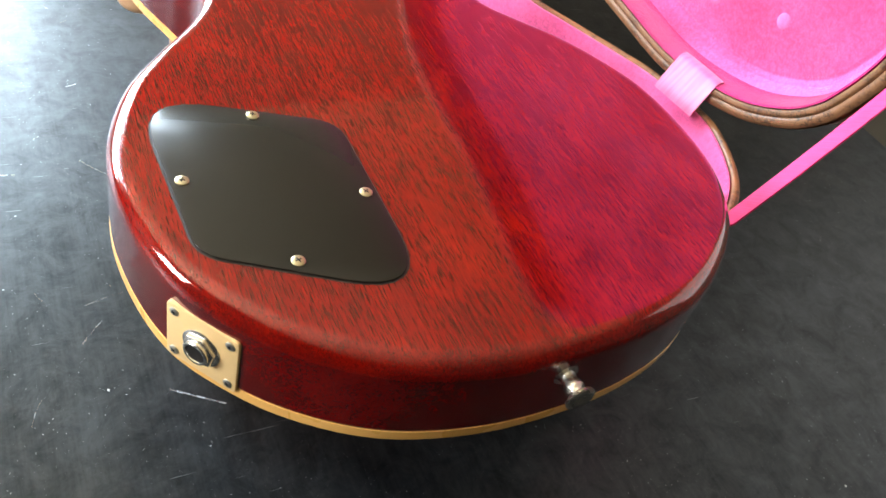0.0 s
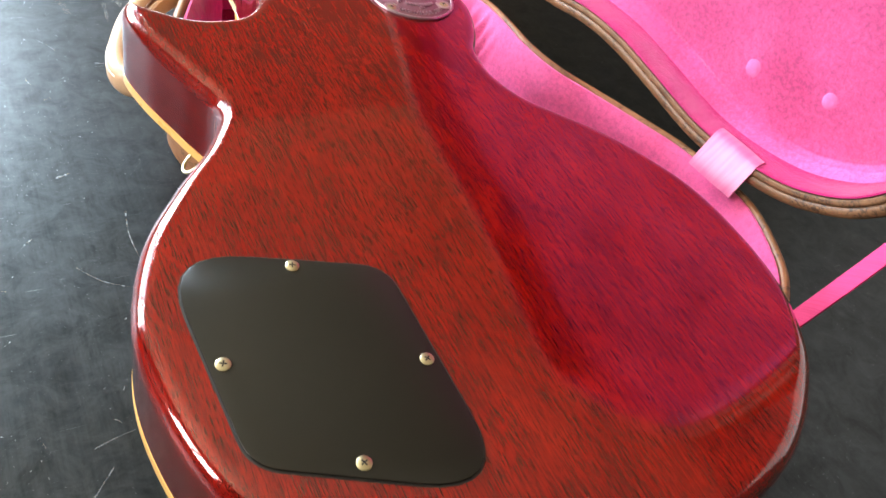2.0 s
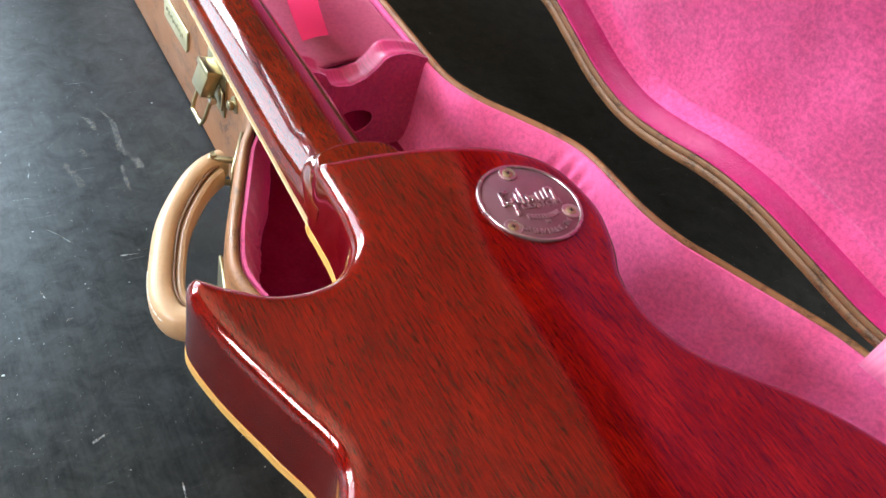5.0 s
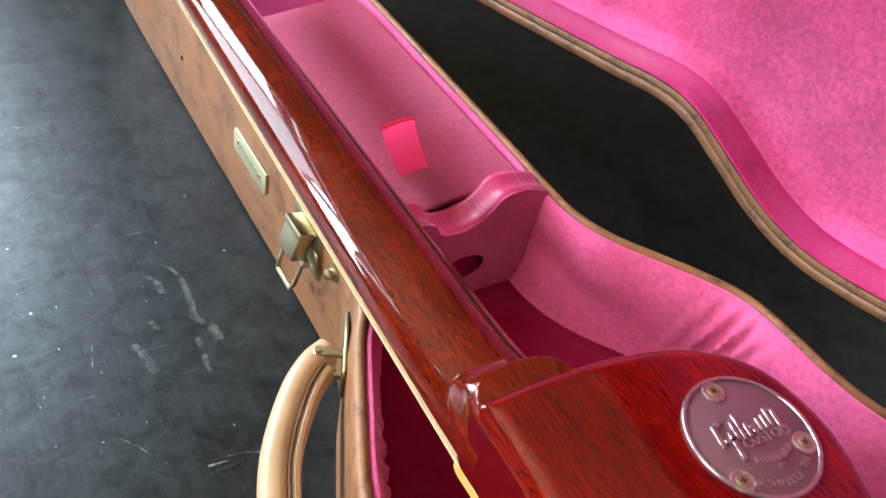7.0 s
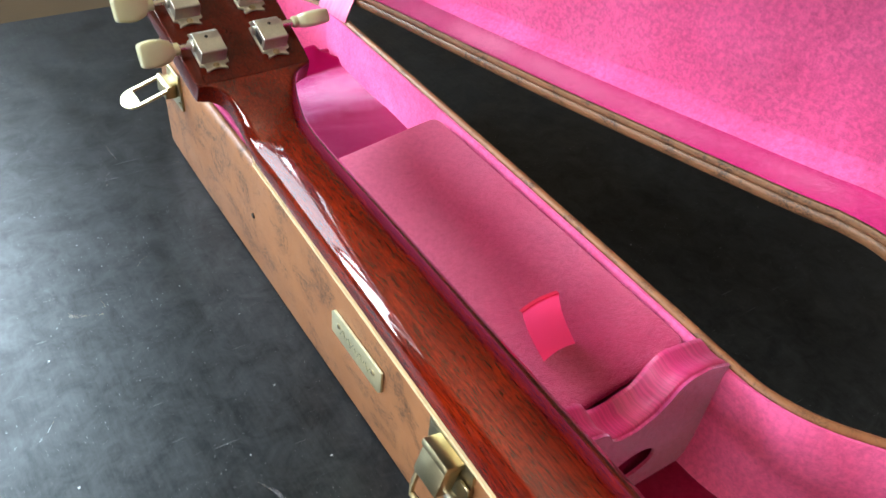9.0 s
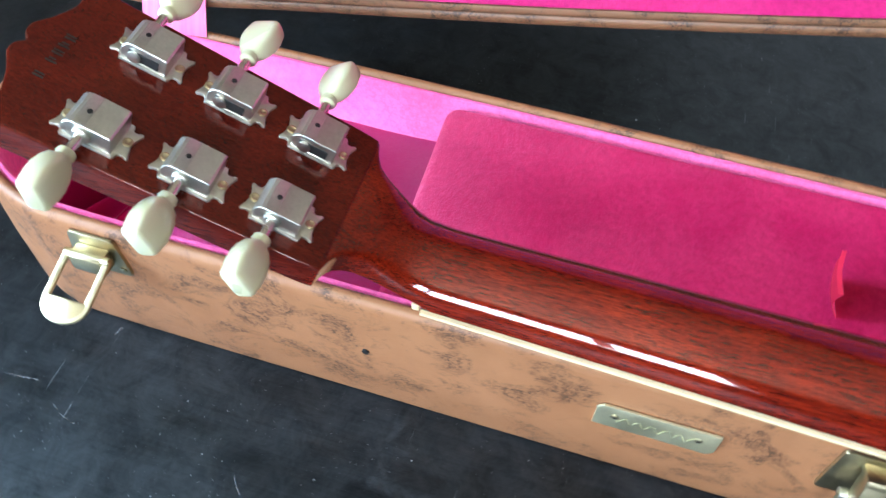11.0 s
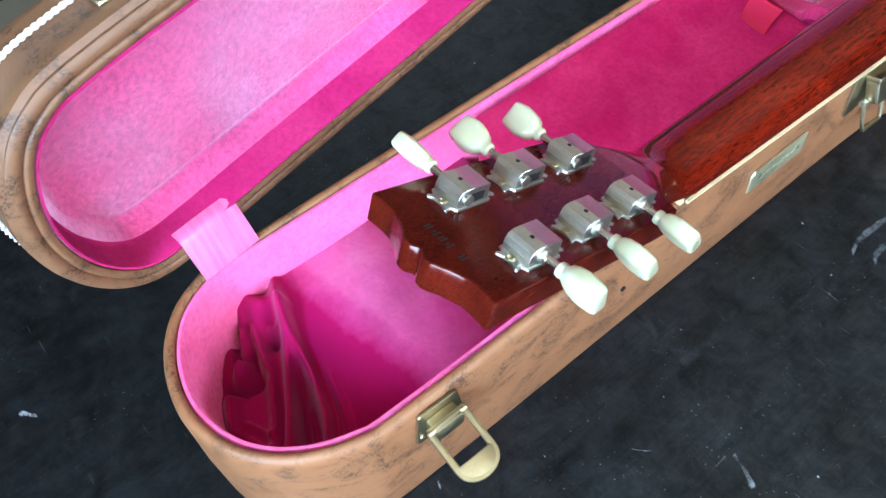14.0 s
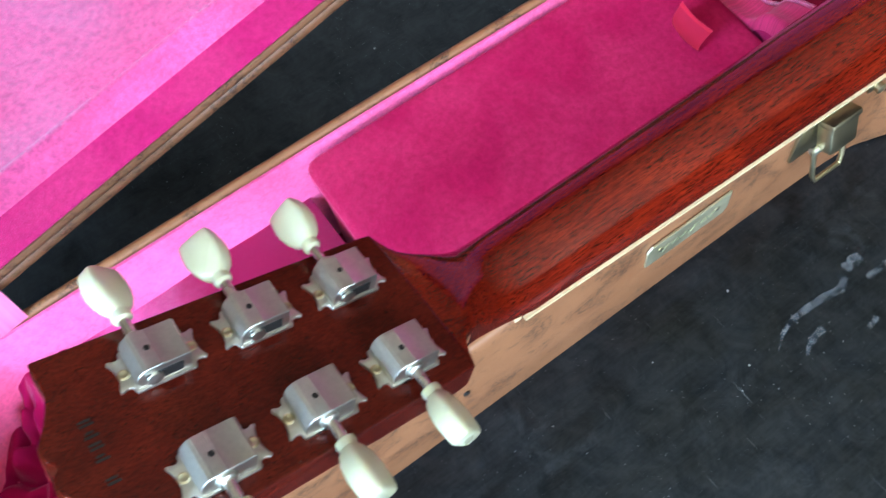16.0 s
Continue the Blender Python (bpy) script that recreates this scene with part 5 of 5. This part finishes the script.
def build_lid(c):
    z1 = LID_DEPTH
    rows = ((0.0136, 0.006), (0.0130, 0.0012), (0.0105, 0.0), (0.0088, 0.0004), (0.0080, 0.0016), (0.0070, 0.0004), (0.0030, 0.0), (0.0006, 0.0022), (0.0018, 0.0050), (-0.0010, 0.0070), (-0.0012, 0.0140), (0.0002, 0.0158), (0.0, z1 - 0.010), (0.0016, z1 - 0.0040), (0.0060, z1 - 0.0008), (0.011, z1))
    lid = part("lid", moved(loft([ring(inset(LID, d), z) for d, z in rows], False, True), LID_AT), rim_vinyl, c, "brown lid standing upright on its hinge side", 50)
    floor = 0.037
    wall = [ring(inset(LID, d), z) for d, z in ((0.0132, 0.0040), (0.0142, 0.0012), (0.0154, 0.0014), (0.0162, 0.004))]
    wall += [wavy(LID, 0.0166, 0.012, 0.0006, 11), wavy(LID, 0.0172, 0.018, 0.0006, 12)]
    wall += [ring(inset(LID, d), z) for d, z in ((0.0178, 0.0212), (0.0184, 0.0222))]
    edge = [ring(inset(LID, 0.0184), 0.0222), wavy(LID, 0.0205, 0.0268, 0.0006, 15), wavy(LID, 0.0232, 0.0310, 0.0010, 16)]
    lining = [wavy(LID, 0.0232, 0.0310, 0.0010, 16)] + [ring(inset(LID, d), z) for d, z in ((0.0262, floor - 0.0030), (0.0276, floor - 0.0021), (0.0292, floor - 0.0026), (0.0310, floor - 0.0024), (0.0320, floor - 0.0022))]
    part("lid_wall_lining", moved(loft(wall, False, False), LID_AT), plush_wall_shade, lid, "pink plush round the lid wall, shade put into its colour", 60)
    part("lid_edge_lining", moved(loft(edge, False, False), LID_AT), plush_lid, lid, "pink plush rounding into the lid wall", 60)
    part("lid_lining", moved(loft(lining, False, True), LID_AT), plush_lid, lid, "pink plush lid lining with a stitched border", 60)
    for a, h, r in ((0.0455, 0.1557, 0.0062), (-0.0140, 0.1694, 0.0056)):
        rim = [Vector((a + r * (1 + 0.2 * noise.noise(Vector((k, r * 900, 2)))) * math.cos(k * math.pi / 12), h + 1.15 * r * math.sin(k * math.pi / 12))) for k in range(24)]
        press = loft([ring(rim, floor - 0.0020), ring(inset(rim, 0.0012), floor - 0.0027), ring(inset(rim, 0.0028), floor - 0.0029)], False, True)
        part("pressed_mark", moved(press, LID_AT), plush_pale, lid, "pale pressed spot in the plush", 70)
    line = inset(LID, -0.0014)
    run, steps = [0.0], []
    for p, q in zip(line, line[1:] + line[:1]):
        run.append(run[-1] + (q - p).length)
    count = int(run[-1] / 0.0009)
    k = 0
    for i in range(count):
        d = run[-1] * i / count
        while run[k + 1] < d:
            k += 1
        p, q = line[k], line[(k + 1) % len(line)]
        steps.append((p.lerp(q, (d - run[k]) / (run[k + 1] - run[k])), Vector((-(q - p).y, (q - p).x)).normalized(), 2 * math.pi * round(run[-1] / 0.0075) * i / count))
    for turn in (0.0, math.pi):
        strand = [Vector((p.x + o.x * 0.0008 * math.cos(a + turn), p.y + o.y * 0.0008 * math.cos(a + turn), 0.030 + 0.0008 * math.sin(a + turn))) for p, o, a in steps]
        part("piping_cord", moved(sweep(strand, round_shape(0.0019, 0.0019, 6), closed=True), LID_AT), stitch, lid, "twisted white piping cord")
    for a, h in ((0.8245, 0.2664), (0.43, 0.3175)):
        m = LID_AT @ Matrix.Translation((a, h + 0.0010, 0.0208)) @ Matrix.Rotation(radians(-90), 4, "X")
        part("catch_plate", rbox(0.028, 0.0125, 0.0028, 0.0008, 1, m), brass, lid)


def tape(path, across, thick=0.0012):
    """A flat band along a path, of a width along a fixed direction."""
    rows = []
    for i, p in enumerate(path):
        t = (path[min(i + 1, len(path) - 1)] - path[max(i - 1, 0)]).normalized()
        nrm = t.cross(across).normalized() * thick / 2
        rows.append([p - across / 2 - nrm, p - across / 6 - nrm * 1.6, p + across / 6 - nrm * 1.6, p + across / 2 - nrm, p + across / 2 + nrm, p + across / 6 + nrm * 1.6, p - across / 6 + nrm * 1.6, p - across / 2 + nrm])
    return loft(rows)


def build_tapes(c):
    out = Vector((DEEP.x, DEEP.y, 0))
    for y, wide in ((0.236, 0.040), (1.056, 0.040)):
        p = HINGE_A.lerp(HINGE_B, (y - HINGE_A.y) / (HINGE_B.y - HINGE_A.y))
        path = [Vector((p.x, p.y, 0)) + out * a + Vector((0, 0, z)) for a, z in ((-0.0118, 0.0930), (-0.0105, 0.0968), (-0.0080, 0.1020), (-0.0040, 0.1095), (-0.0006, 0.1160), (0.0022, 0.1195), (0.0080, 0.1200))]
        part("hinge_tape", tape(spline(path, 3, False), ALONG * wide), ribbon_pale, c, "pink satin hinge tape", 60)
    # lid stay from the tail of the rim up to the lid
    a, b = Vector((0.1935, 0.1055, 0.0940)), LID_AT @ Vector((-0.125, 0.222, 0.010))
    path = [a + Vector((-0.012, 0.008, -0.014)), a + Vector((-0.004, 0.003, -0.002))] + [a.lerp(b, t) + Vector((0, 0, -0.004 * math.sin(math.pi * t))) for t in (0.04, 0.15, 0.35, 0.55, 0.75, 0.9)] + [b]
    part("lid_stay", tape(path, Vector((0.1, 0.85, -0.52)).normalized() * 0.0138), ribbon_hot, c, "pink ribbon lid stay", 60)


case = build_case()


# ---------------------------------------------------------------- marks on the tabletop
def scuff_mark(pts, widths, mat=None, name="scuff"):
    path = spline([Vector(p) for p in pts], 6, False)
    lo, hi = [], []
    for i, p in enumerate(path):
        t = (path[min(i + 1, len(path) - 1)] - path[max(i - 1, 0)]).normalized()
        w = widths[0] + (widths[1] - widths[0]) * i / (len(path) - 1)
        w *= 0.75 + 0.5 * noise.noise(Vector((p.x * 300, p.y * 300, 4)))
        s = Vector((-t.y, t.x)) * w / 2
        lo.append(Vector((p.x + s.x, p.y + s.y, 0.0003)))
        hi.append(Vector((p.x - s.x, p.y - s.y, 0.0003)))
    return part(name, loft([lo, hi], False, False, False), mat or scuff_soft, table)


def scratch(pts, width):
    return scuff_mark(pts, (width, width * 0.6), scratch_mat, "scratch")


scuff_mark([(-0.0814, 0.7135), (-0.0746, 0.7007), (-0.0729, 0.6834), (-0.0760, 0.6571)], (0.0014, 0.0080))
scuff_mark([(-0.0760, 0.657), (-0.0688, 0.6478), (-0.0678, 0.6339)], (0.0060, 0.0100))
scuff_mark([(-0.0929, 0.7034), (-0.0883, 0.6959), (-0.0869, 0.6848)], (0.0020, 0.0070))
scuff_mark([(-0.1169, 0.6499), (-0.1125, 0.6405), (-0.1100, 0.6244)], (0.0060, 0.0080))
scuff_mark([(-0.0802, 0.6413), (-0.0799, 0.6306), (-0.0813, 0.6117)], (0.0060, 0.0030))
scuff_mark([(-0.1021, 0.6656), (-0.0993, 0.6564)], (0.0050, 0.0060))
scuff_mark([(-0.1182, 0.8838), (-0.1289, 0.8870), (-0.1386, 0.8918)], (0.0020, 0.0040))
scratch([(-0.1032, 0.5517), (-0.0921, 0.5504)], 0.0012)
scratch([(-0.1552, 0.5358), (-0.1535, 0.5277)], 0.0014)
scratch([(-0.1161, 0.3793), (-0.1185, 0.3596), (-0.1177, 0.3441), (-0.1160, 0.3322)], 0.0010)
scratch([(-0.1545, 0.3346), (-0.1413, 0.3195), (-0.1224, 0.3089), (-0.1029, 0.2993)], 0.0009)
scratch([(-0.1524, 0.4197), (-0.1435, 0.4231)], 0.0022)
scratch([(-0.2052, 0.3271), (-0.1948, 0.3252)], 0.0020)
scratch([(-0.1804, 0.3606), (-0.1752, 0.3650)], 0.0010)
scratch([(-0.1737, 0.1773), (-0.1612, 0.1918)], 0.0011)
scratch([(-0.1936, 0.2203), (-0.1899, 0.2129)], 0.0009)
scratch([(-0.1348, 0.1354), (-0.1080, 0.1184)], 0.0018)
scratch([(0.2038, 1.2139), (0.1931, 1.2046)], 0.0040)
scratch([(-0.0145, 1.0300), (-0.0200, 1.0318)], 0.0016)
random.seed(11)
for _ in range(36):
    x, y = random.uniform(-0.30, -0.05), random.uniform(0.05, 1.25)
    a, ln = random.gauss(1.2, 0.7), random.uniform(0.004, 0.024)
    bow = random.uniform(-0.15, 0.15) * ln
    dx, dy = math.cos(a) * ln / 2, math.sin(a) * ln / 2
    scratch([(x - dx, y - dy), (x - dy / ln * bow, y + dx / ln * bow), (x + dx, y + dy)], random.uniform(0.0003, 0.0008))


def build_specks():
    """Crumbs of pale dust and paint lying all over the tabletop."""
    bm = bmesh.new()
    for k in range(240):
        x, y, r = random.uniform(-0.34, -0.03 if k % 3 else 0.5), random.uniform(-0.1, 0.78 if k % 4 else 1.3), random.choice((0.0003, 0.0004, 0.0005, 0.0006, 0.0011))
        n, a = 6, random.uniform(0, 3)
        pts = [Vector((x + r * random.uniform(0.5, 1.2) * math.cos(a + k), y + r * random.uniform(0.4, 0.9) * math.sin(a + k), 0.0003)) for k in (0, 1.05, 2.1, 3.14, 4.2, 5.24)]
        bm.faces.new([bm.verts.new(p) for p in pts])
    return solo("dust_specks", bm, scuff, "pale dust specks scattered on the black tabletop", "dust", kind="stuff")


build_specks()
